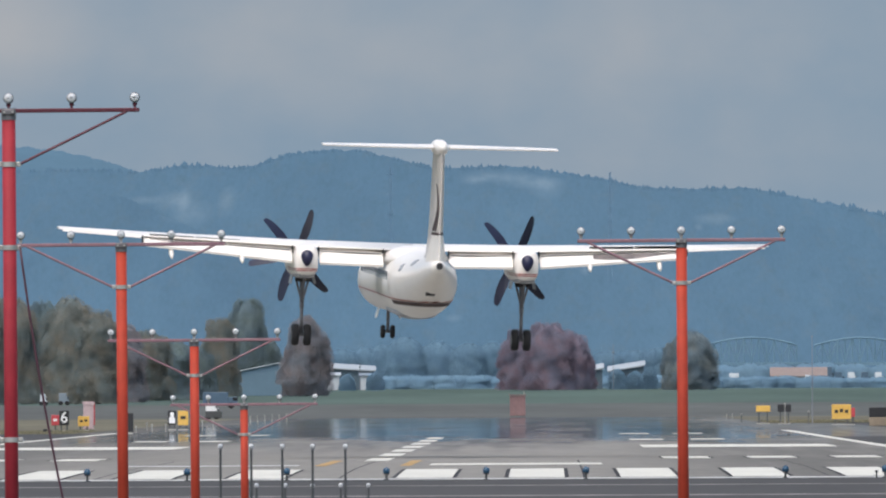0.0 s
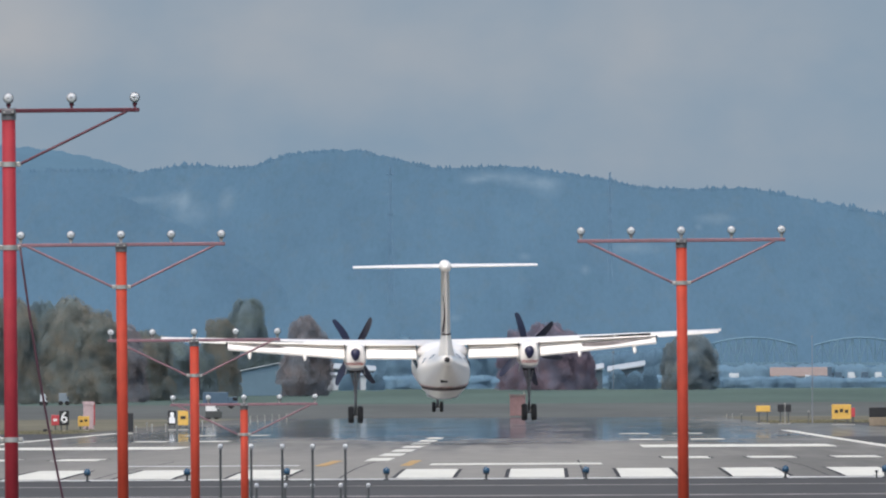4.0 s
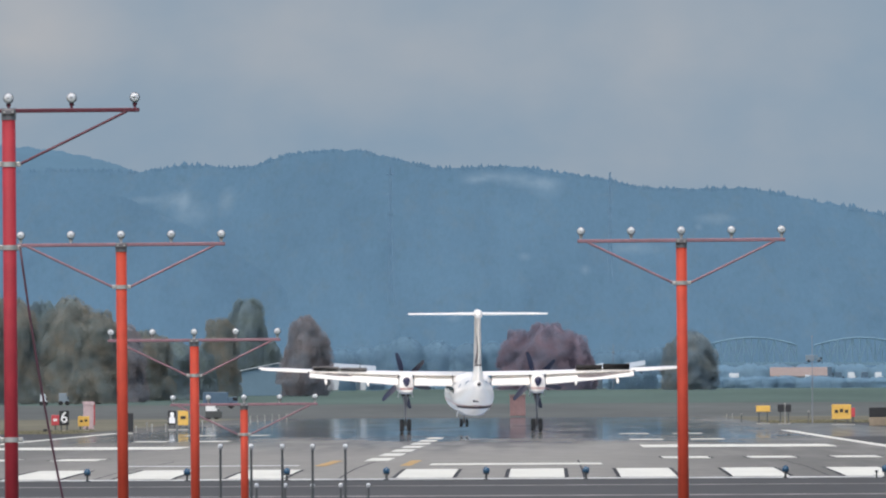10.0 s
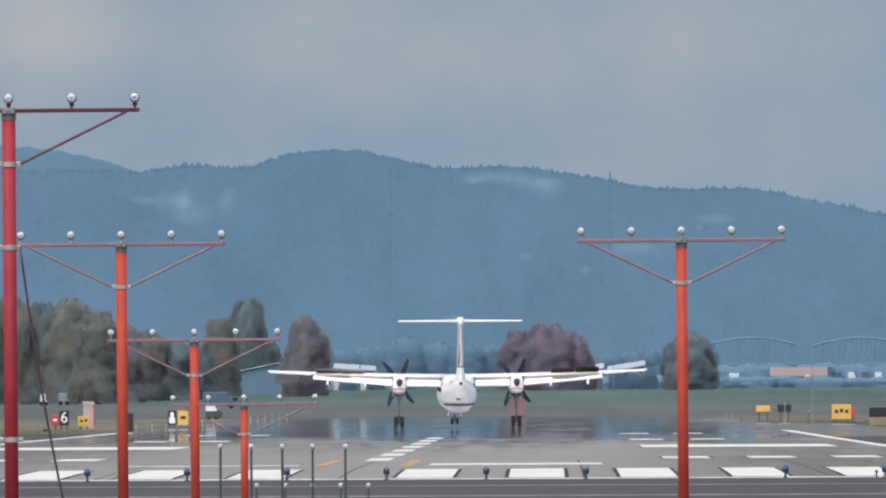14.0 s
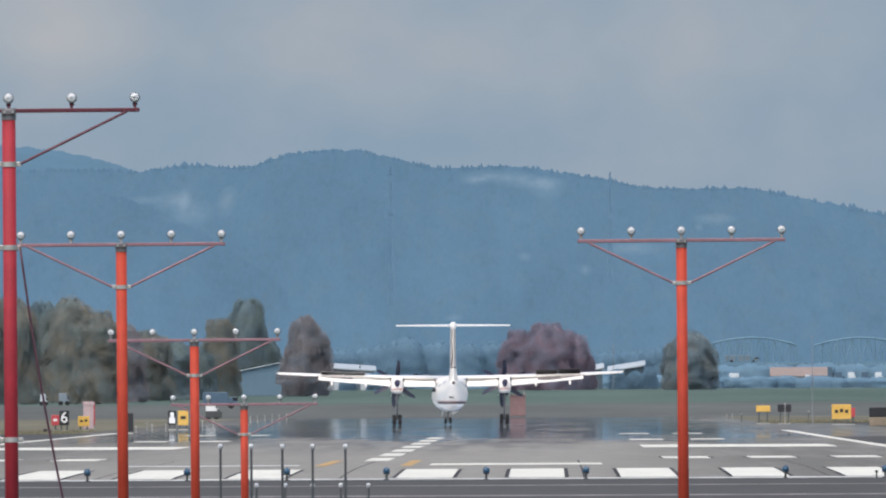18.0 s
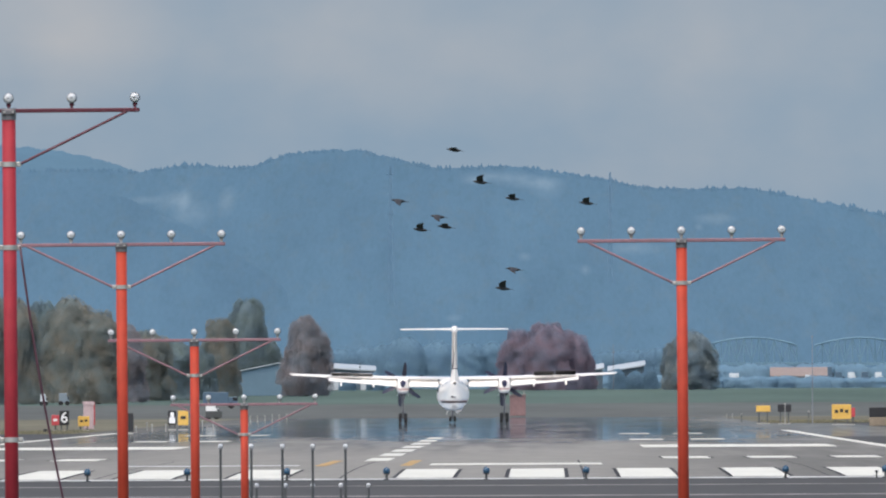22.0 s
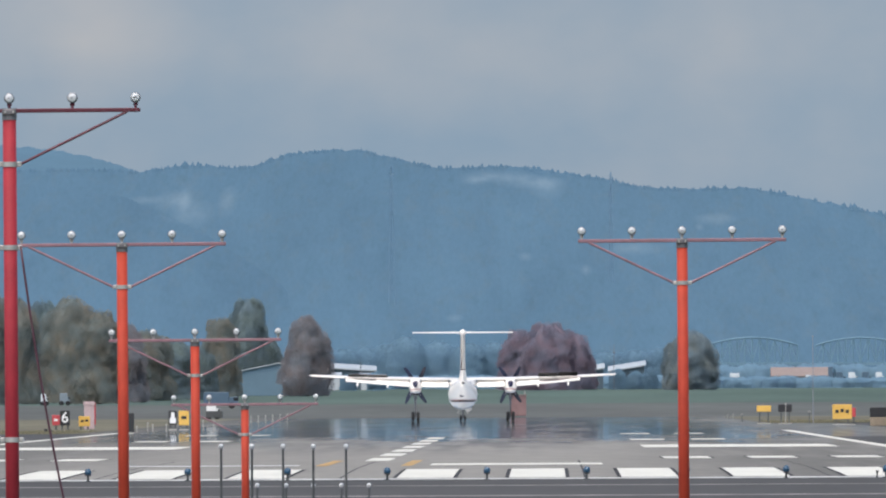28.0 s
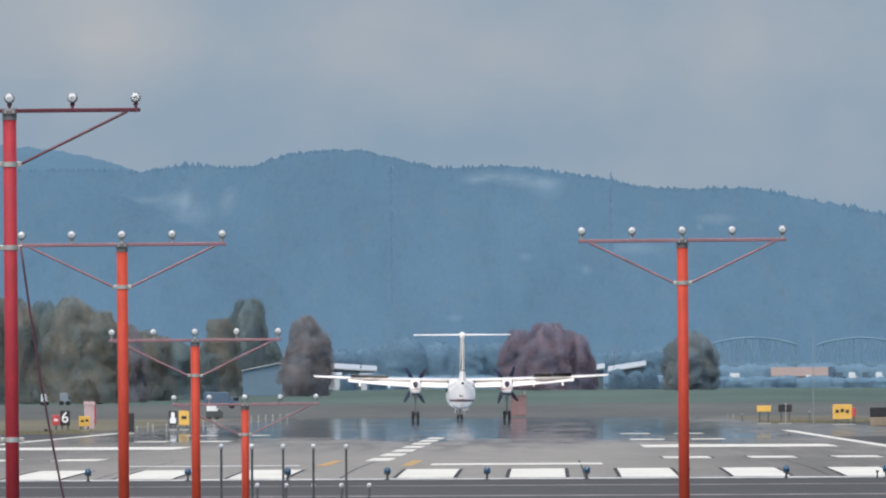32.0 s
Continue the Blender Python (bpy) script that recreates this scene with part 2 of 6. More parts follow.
SMOKE = material("tyre_smoke", (0.75, 0.78, 0.82), 1.0, vary=0.1, scale=0.6, spec=0.0)


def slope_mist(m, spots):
    """Pale drifts of morning mist in the folds of the far slope, painted into its emission colour."""
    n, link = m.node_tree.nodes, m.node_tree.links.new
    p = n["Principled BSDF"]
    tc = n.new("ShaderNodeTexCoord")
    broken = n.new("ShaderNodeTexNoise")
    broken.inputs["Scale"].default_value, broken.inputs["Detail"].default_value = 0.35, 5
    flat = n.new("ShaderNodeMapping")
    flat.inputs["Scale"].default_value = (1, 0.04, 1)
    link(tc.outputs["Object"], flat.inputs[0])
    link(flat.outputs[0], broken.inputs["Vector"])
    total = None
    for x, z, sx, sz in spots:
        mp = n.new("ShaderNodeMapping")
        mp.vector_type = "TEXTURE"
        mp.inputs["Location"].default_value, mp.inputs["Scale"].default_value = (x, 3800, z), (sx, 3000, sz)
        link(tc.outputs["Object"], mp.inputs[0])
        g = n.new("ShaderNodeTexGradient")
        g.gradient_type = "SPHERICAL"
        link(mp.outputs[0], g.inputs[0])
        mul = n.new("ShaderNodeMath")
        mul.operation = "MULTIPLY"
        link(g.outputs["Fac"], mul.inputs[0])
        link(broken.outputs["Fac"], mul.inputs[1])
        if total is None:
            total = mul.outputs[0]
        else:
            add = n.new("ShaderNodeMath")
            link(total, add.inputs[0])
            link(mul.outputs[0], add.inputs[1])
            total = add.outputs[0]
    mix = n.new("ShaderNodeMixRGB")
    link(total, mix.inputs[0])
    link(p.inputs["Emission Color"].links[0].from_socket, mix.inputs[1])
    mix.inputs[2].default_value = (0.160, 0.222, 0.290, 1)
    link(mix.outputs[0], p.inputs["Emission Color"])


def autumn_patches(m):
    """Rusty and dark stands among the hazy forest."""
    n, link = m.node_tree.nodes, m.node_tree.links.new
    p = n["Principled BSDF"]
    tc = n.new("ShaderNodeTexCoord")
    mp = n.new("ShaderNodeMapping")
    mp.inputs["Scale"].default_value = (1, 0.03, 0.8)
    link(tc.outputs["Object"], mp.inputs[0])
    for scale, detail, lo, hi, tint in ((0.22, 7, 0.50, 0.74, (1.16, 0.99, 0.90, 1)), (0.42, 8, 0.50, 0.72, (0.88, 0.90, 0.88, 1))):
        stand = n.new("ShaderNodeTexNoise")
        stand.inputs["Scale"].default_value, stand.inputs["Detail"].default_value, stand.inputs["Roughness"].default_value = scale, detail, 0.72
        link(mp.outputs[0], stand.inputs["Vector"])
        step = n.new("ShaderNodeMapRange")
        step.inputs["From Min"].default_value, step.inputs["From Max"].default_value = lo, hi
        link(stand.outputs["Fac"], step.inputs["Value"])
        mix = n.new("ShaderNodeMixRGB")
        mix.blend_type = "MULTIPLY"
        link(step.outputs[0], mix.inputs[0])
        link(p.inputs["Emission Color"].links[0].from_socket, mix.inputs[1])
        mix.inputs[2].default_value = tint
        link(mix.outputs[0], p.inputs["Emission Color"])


def cloud_material():
    """Overcast sky seen far behind the hills: blue-grey with soft paler banks."""
    m = bpy.data.materials.new("overcast_clouds")
    m.use_nodes = True
    t = m.node_tree
    n, link = t.nodes, t.links.new
    n.remove(n["Principled BSDF"])
    tc = n.new("ShaderNodeTexCoord")

    def mapped(loc, scale):
        mp = n.new("ShaderNodeMapping")
        mp.vector_type = "TEXTURE"
        mp.inputs["Location"].default_value, mp.inputs["Scale"].default_value = loc, scale
        link(tc.outputs["Object"], mp.inputs[0])
        return mp.outputs[0]

    warp = n.new("ShaderNodeTexNoise")
    warp.inputs["Scale"].default_value, warp.inputs["Detail"].default_value = 1.0, 5
    link(mapped((0, 0, 0), (34, 34, 24)), warp.inputs["Vector"])
    total = None
    for x, z, sx, sz, amount in CLOUD_BANKS:
        g = n.new("ShaderNodeTexGradient")
        g.gradient_type = "SPHERICAL"
        link(mapped((x, 0, z), (sx, 1000, sz)), g.inputs[0])
        mul = n.new("ShaderNodeMath")
        mul.operation, mul.inputs[1].default_value = "MULTIPLY", amount
        link(g.outputs["Fac"], mul.inputs[0])
        if total is None:
            total = mul.outputs[0]
        else:
            a = n.new("ShaderNodeMath")
            link(total, a.inputs[0])
            link(mul.outputs[0], a.inputs[1])
            total = a.outputs[0]
    soft = n.new("ShaderNodeMapRange")
    soft.inputs["From Min"].default_value, soft.inputs["From Max"].default_value = 0.3, 0.7
    soft.inputs["To Min"].default_value, soft.inputs["To Max"].default_value = -0.06, 0.26
    link(warp.outputs["Fac"], soft.inputs["Value"])
    a = n.new("ShaderNodeMath")
    a.use_clamp = True
    link(total, a.inputs[0])
    link(soft.outputs[0], a.inputs[1])
    ramp = n.new("ShaderNodeMixRGB")
    ramp.inputs[1].default_value, ramp.inputs[2].default_value = (0.192, 0.262, 0.338, 1), (0.334, 0.344, 0.364, 1)
    link(a.outputs[0], ramp.inputs[0])
    e = n.new("ShaderNodeEmission")
    link(ramp.outputs[0], e.inputs[0])
    link(e.outputs[0], n["Material Output"].inputs[0])
    return m


# ============ building helpers ============
def pxw(x, y, d):
    """The place at bearing (x, y) from the eye, d metres down the runway's direction."""
    u, v = x - 784.0, y - 705.0
    c, s = math.cos(0.005), math.sin(0.005)
    u, v = c * u - s * v, s * u + c * v
    return Vector((EYE.x + (u - 184.83) / 34530.5 * d, EYE.y + d, EYE.z - v / 34530.5 * d))


def mesh_of(name, bm, mat, smooth=False):
    me = bpy.data.meshes.new(name)
    bm.normal_update()
    bm.to_mesh(me)
    bm.free()
    for f in me.polygons:
        f.use_smooth = smooth
    for x in (mat if isinstance(mat, (list, tuple)) else [mat]):
        me.materials.append(x)
    return me


def part(name, bm, mat, parent=None, label="", smooth=False):
    ob = new(name, mesh_of(name, bm, mat, smooth))
    if parent is not None:
        ob.parent = parent
    return tagged(ob, label)


def shared(name, me, parent, m=None, label=""):
    ob = new(name, me)
    ob.parent = parent
    if m is not None:
        ob.matrix_basis = m
    return tagged(ob, label)


def thing(name, label, category, group="", m=None, kind=""):
    ob = new(name)
    ob.empty_display_size = 0.2
    if m is not None:
        ob.matrix_basis = m
    return tagged(ob, label, category, group, kind)


def box(bm, c, s, rot=None, bevel=0.0):
    m = Matrix.Translation(c) @ (rot.to_4x4() if rot else Matrix()) @ Matrix.Diagonal((*s, 1))
    made = bmesh.ops.create_cube(bm, size=1.0, matrix=m)
    if bevel:
        edges = list({e for v in made["verts"] for e in v.link_edges})
        bmesh.ops.bevel(bm, geom=edges, offset=bevel, segments=1, affect="EDGES")
    return bm


def tube(bm, a, b, r, r2=None, seg=10):
    a, b = Vector(a), Vector(b)
    m = Matrix.Translation((a + b) / 2) @ (b - a).to_track_quat("Z", "Y").to_matrix().to_4x4()
    bmesh.ops.create_cone(bm, cap_ends=True, segments=seg, radius1=r, radius2=r if r2 is None else r2, depth=(b - a).length, matrix=m)
    return bm


def ball(bm, c, s, seg=12, rings=8):
    s = (s, s, s) if isinstance(s, (int, float)) else s
    bmesh.ops.create_uvsphere(bm, u_segments=seg, v_segments=rings, radius=1.0, matrix=Matrix.Translation(c) @ Matrix.Diagonal((*s, 1)))
    return bm


def loft(bm, rings, close=True, caps=True):
    rows = [[bm.verts.new(p) for p in ring] for ring in rings]
    k = len(rows[0])
    for a, b in zip(rows, rows[1:]):
        for i in range(k if close else k - 1):
            bm.faces.new((a[i], a[(i + 1) % k], b[(i + 1) % k], b[i]))
    if caps and close:
        bm.faces.new(rows[0][::-1])
        bm.faces.new(rows[-1])
    return bm


def pipe(bm, points, r, seg=8):
    """One bent tube through the points."""
    pts = [Vector(p) for p in points]
    rings = []
    for i, p in enumerate(pts):
        t = (pts[min(i + 1, len(pts) - 1)] - pts[max(i - 1, 0)]).normalized()
        u = t.orthogonal().normalized() if i == 0 else (u - t * u.dot(t)).normalized()
        v = t.cross(u)
        rings.append([p + (u * math.cos(a) + v * math.sin(a)) * r for a in np.linspace(0, 2 * math.pi, seg, endpoint=False)])
    return loft(bm, rings)


def new_bm():
    return bmesh.new()


# ============ the ground ============
PROFILE_D = (-1400, 0, 60, 110, 440, 500, 540, 560, 580, 604, 653, 760, 912, 1060, 1211, 2060, 2300, 2900, 3600, 5200)
PROFILE_Z = (0.8, 0.85, 0.4, -0.2, -0.5, -0.6, -0.55, -0.38, -0.16, 0.0, 0.11, 0.11, 0.13, 0.16, 0.195, 0.42, 0.80, 2.2, 4.2, 6.0)
ROW_Y = np.arange(-2000, 4400, 10.0)
_raw = np.interp(ROW_Y, np.array(PROFILE_D) - 601.17, PROFILE_Z)
ROW_Z = np.convolve(np.pad(_raw, 2, mode="edge"), (0.1, 0.2, 0.4, 0.2, 0.1), mode="valid")


def gz(y):
    return float(np.interp(y, ROW_Y, ROW_Z))


def sheet(name, mat, x0, x1, y0, y1, lift, columns=1, parent=None):
    """A sheet that lies on the ground's profile, lift metres above it."""
    ys = [y0] + [float(y) for y in ROW_Y if y0 + 0.01 < y < y1 - 0.01] + [y1]
    bm = new_bm()
    rows = []
    for y in ys:
        xs = np.linspace(x0, x1, columns + 1)
        rows.append([bm.verts.new((x, y, gz(y) + lift)) for x in xs])
    for a, b in zip(rows, rows[1:]):
        for i in range(columns):
            bm.faces.new((a[i], a[i + 1], b[i + 1], b[i]))
    return part(name, bm, mat, parent)


ground = tagged(sheet("ground", GRASS, -2500, 2500, -1900, 4300, -0.06, 8), "green airfield grass reaching to the hills", "ground", kind="structure")
runway = tagged(sheet("runway", RUNWAY, -30.5, 30.5, 0, 1440, 0.0, 4), "grey concrete runway with an added mirage mirror sheen", "runway", kind="structure")
apron = tagged(sheet("pavement", ASPHALT, -60, 60, -150, -0.02, 0.0, 2), "dark asphalt pavement before the threshold", "pavement", kind="structure")


tagged(sheet("taxiway", ASPHALT, 30.5, 150, 300, 1010, -0.004, 4), "dark asphalt taxiway pavement beside the runway", "taxiway", kind="structure")
for x0, x1, y0, y1 in ((-400, -25.0, 690, 1440), (24.6, 400, 1010, 1440)):
    tagged(sheet("verge", TAN_GRASS, x0, x1, y0, y1, 0.012, 3), "dry tan grass verge beside the runway", "verge", kind="structure")
tagged(sheet("field", FIELD, -500, 900, 1441, 2080, 0.0, 3), "brown bare strip of far airfield ground", "field", kind="structure")

DRY_BLADES = material("dry_grass_blades", (0.155, 0.145, 0.098), 0.9, vary=0.3, scale=0.3, fine=2, spec=0.05, island=0.35)


def verge_grass(x0, x1, y0, y1, count, seed):
    """Rough dry grass standing along the edge of a verge."""
    rng = np.random.RandomState(seed)
    x, y = rng.uniform(x0, x1, count), y0 + (y1 - y0) * rng.uniform(0, 1, count) ** 2
    z = np.interp(y, ROW_Y, ROW_Z) + 0.005
    h = rng.uniform(0.05, 0.17, count) * (1 + 0.5 * np.sin(x * 1.7) * np.sin(x * 0.6 + 1))
    w = rng.uniform(0.02, 0.06, count)
    lean = rng.normal(size=count) * 0.05
    verts = np.stack([np.stack([x - w, y, z], 1), np.stack([x + w, y, z], 1), np.stack([x + lean, y + 0.02, z + h], 1)], 1).reshape(-1, 3)
    me = bpy.data.meshes.new("verge_grass")
    me.from_pydata(verts.tolist(), [], np.arange(count * 3).reshape(-1, 3).tolist())
    me.materials.append(DRY_BLADES)
    tagged(new("verge_grass", me), "rough dry grass along the pavement's edge", "grass", kind="stuff")


verge_grass(-46, -25.2, 690.2, 780, 9000, 3)
verge_grass(24.8, 60, 1010.2, 1110, 9000, 4)

FT = 0.3048
PAINT = 0.012


def stripe(name, mat, x0, x1, y0, y1, lift=PAINT):
    return sheet(name, mat, x0, x1, y0, y1, lift, 1, runway)


def markings():
    w = 5.75 * FT
    for side in (-1, 1):
        for i in range(6):
            a = w + 2 * w * i
            x0, x1 = sorted((side * a, side * (a + w)))
            stripe("threshold_stripe", WHITE_LINE, x0, x1, 6.1, 51.8)
            stripe("stripe_border", DARK_LINE, x0 - 0.13, x0 - 0.01, 5.9, 52)
            stripe("stripe_border", DARK_LINE, x1 + 0.01, x1 + 0.13, 5.9, 52)
        for y, count in ((500, 3), (1500, 2), (2000, 2)):
            for i in range(count):
                a = (36 + 11 * i) * FT
                x0, x1 = sorted((side * a, side * (a + 6 * FT)))
                stripe("touchdown_bar", WHITE_LINE, x0, x1, y * FT, (y + 75) * FT)
                if y == 500:
                    stripe("stripe_border", DARK_LINE, x0 - 0.12, x0 - 0.01, y * FT, (y + 75) * FT)
                    stripe("stripe_border", DARK_LINE, x1 + 0.01, x1 + 0.12, y * FT, (y + 75) * FT)
        x0, x1 = sorted((side * 36 * FT, side * 66 * FT))
        stripe("aiming_bar", WHITE_LINE, x0, x1, 1020 * FT, 1170 * FT)
        x0, x1 = sorted((side * 22.05, side * 22.7))
        stripe("edge_line", WHITE_LINE, x0, x1, 2, 705)
        x0, x1 = sorted((side * 22.9, side * 30.4))
        stripe("shoulder", ASPHALT, x0, x1, 2, 690 if side < 0 else 520, 0.006)
        x0, x1 = sorted((side * 1.3, side * 1.7))
        stripe("yellow_line", YELLOW_LINE, x0, x1, 82, 142)
    for i in range(7):
        stripe("centreline_dash", WHITE_LINE, -0.46, 0.46, 136 + 60.96 * i, 172.6 + 60.96 * i)
    stripe("painted_block", WHITE_LINE, 2.3, 8.4, 87, 105)
    stripe("painted_block", WORN_LINE, -8.4, -2.3, 84, 92)
    stripe("taxi_line", WORN_LINE, -30.3, -23.2, 512, 520)
    for k in range(-3, 4):
        stripe("slab_joint", DARK_LINE, k * 7.62 - 0.03, k * 7.62 + 0.03, 0.5, 135, 0.006)
    stripe("threshold_line", WORN_LINE, -30.4, 30.4, 0.4, 4.2)
    for y0, y1 in ((-18.2, -16.2), (-40.0, -37.6)):
        sheet("cross_line", FAINT_LINE, -60, 60, y0, y1, PAINT, 1, apron)


markings()

# ============ hills and sky ============
RIDGE = ((-2400, 330), (-800, 350), (-300, 330), (0, 300), (180, 298), (240, 302), (270, 299), (330, 290), (400, 294), (450, 293), (480, 279), (520, 269), (600, 263),
         (640, 264), (690, 277), (740, 288), (770, 295), (800, 296), (840, 294), (900, 292), (960, 299), (1010, 306), (1060, 313), (1085, 318), (1120, 327),
         (1160, 331), (1220, 333), (1280, 331), (1330, 331), (1380, 341), (1430, 351), (1480, 360), (1530, 371), (1568, 379), (1900, 430), (2600, 400), (3600, 460))
RIDGE_BACK = ((-2400, 300), (-900, 280), (-300, 250), (20, 256), (100, 265), (180, 281), (240, 302), (300, 330), (500, 420), (900, 420), (1300, 380), (1568, 388), (2600, 480), (3600, 500))
RIDGE_SPUR = ((-2400, 300), (-600, 315), (0, 322), (120, 333), (223, 349), (294, 381), (345, 404), (420, 450), (480, 490), (560, 545), (680, 620), (800, 680), (3600, 700))


def hillside(name, pts, mat, d_top, d_foot, foot_px, folds, label):
    """A wooded slope that climbs from its foot to the ridge line, with folds and tree tops along the crest."""
    xs = np.concatenate([np.arange(-2300, -60, 20.0), np.arange(-60, 1640, 2.5), np.arange(1640, 3500, 20.0)])
    tops = np.interp(xs, [p[0] for p in pts], [p[1] for p in pts])
    bm, rows = new_bm(), []
    steps = 26
    for j in range(steps + 1):
        f = j / steps
        row = []
        for x, top in zip(xs, tops):
            d = d_foot + (d_top - d_foot) * f
            y = foot_px + (top - foot_px) * f ** 0.85
            if j == steps:
                y -= 3.5 * max(0, noise.noise(Vector((x * 0.23, 0, 5)))) + 4 * noise.noise(Vector((x * 0.05, 3, 5))) + 3 * abs(noise.noise(Vector((x * 0.11, 8, 5)))) - 2.5
            d += folds * math.sin(math.pi * f) * (noise.noise(Vector((x * 0.006 + f * 1.5, f * 3.2, 1))) + 0.3 * noise.noise(Vector((x * 0.02, f * 12, 4))))
            row.append(bm.verts.new(pxw(x, y, d)))
        rows.append(row)
    for a, b in zip(rows, rows[1:]):
        for i in range(len(xs) - 1):
            bm.faces.new((a[i], a[i + 1], b[i + 1], b[i]))
    return tagged(part(name, bm, mat, smooth=True), label, "hill", kind="structure")


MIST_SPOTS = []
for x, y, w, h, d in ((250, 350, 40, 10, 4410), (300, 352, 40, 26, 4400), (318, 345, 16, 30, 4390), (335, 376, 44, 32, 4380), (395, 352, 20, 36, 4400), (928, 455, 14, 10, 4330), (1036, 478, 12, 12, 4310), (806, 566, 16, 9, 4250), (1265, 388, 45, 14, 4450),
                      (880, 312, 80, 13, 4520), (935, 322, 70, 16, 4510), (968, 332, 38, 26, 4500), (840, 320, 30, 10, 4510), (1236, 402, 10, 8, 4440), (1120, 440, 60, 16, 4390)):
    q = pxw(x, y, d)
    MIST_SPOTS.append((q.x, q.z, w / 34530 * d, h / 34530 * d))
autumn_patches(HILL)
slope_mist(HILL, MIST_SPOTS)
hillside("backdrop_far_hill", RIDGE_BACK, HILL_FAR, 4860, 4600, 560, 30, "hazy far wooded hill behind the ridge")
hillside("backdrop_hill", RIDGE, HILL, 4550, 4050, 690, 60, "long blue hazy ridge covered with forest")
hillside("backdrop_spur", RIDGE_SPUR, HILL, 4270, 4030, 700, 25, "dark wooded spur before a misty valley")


def ridge_conifers():
    """Slender conifers along the crest, too many to tell apart."""
    rng = random.Random(5)
    bm = new_bm()
    for i in range(300):
        x = rng.uniform(-60, 1640)
        clump = 0.5 + 0.9 * max(0, noise.noise(Vector((x * 0.03, 7, 2)))) + (0.9 if 295 < x < 375 else 0) + (0.2 if 790 < x < 1000 else 0) + (0.4 if x > 1250 else 0)
        h = rng.uniform(2, 8) * clump
        y = float(np.interp(x, [p[0] for p in RIDGE], [p[1] for p in RIDGE])) + 2
        d = 4546 - rng.uniform(0, 12)
        a, b = pxw(x, y + 4, d), pxw(x, y - h, d)
        w = (b.z - a.z) * rng.uniform(0.4, 0.8)
        for k in range(3):
            z0, z1 = a.z + (b.z - a.z) * k * 0.28, a.z + (b.z - a.z) * min(1, 0.52 + k * 0.26)
            tube(bm, (a.x, a.y, z0), (a.x + rng.uniform(-0.04, 0.04), a.y, z1), w * (1 - 0.28 * k), 0.02, 6)
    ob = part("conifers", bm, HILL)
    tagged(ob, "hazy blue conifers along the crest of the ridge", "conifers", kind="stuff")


ridge_conifers()

CLOUD_BANKS = ((-117, 93, 30, 22, 0.62), (-120, 104, 44, 22, 0.4), (-62, 94, 70, 26, 0.3), (-18, 91, 52, 24, 0.34), (46, 93, 52, 34, 0.45), (110, 96, 60, 30, 0.08), (-165, 84, 36, 28, 0.5), (10, 56, 90, 9, 0.12))


def cloud_wall():
    bm, rows = new_bm(), []
    for z in (-20, 40, 80, 130, 260, 600):
        rows.append([bm.verts.new((x, 0, z)) for x in np.linspace(-900, 900, 13)])
    for a, b in zip(rows, rows[1:]):
        for i in range(12):
            bm.faces.new((a[i], a[i + 1], b[i + 1], b[i]))
    ob = part("backdrop_sky", bm, cloud_material())
    ob.matrix_basis = pose(-18, 4325, 0)
    return tagged(ob, "blue-grey overcast sky with slow pale cloud banks", "sky", kind="structure")


clouds = cloud_wall()


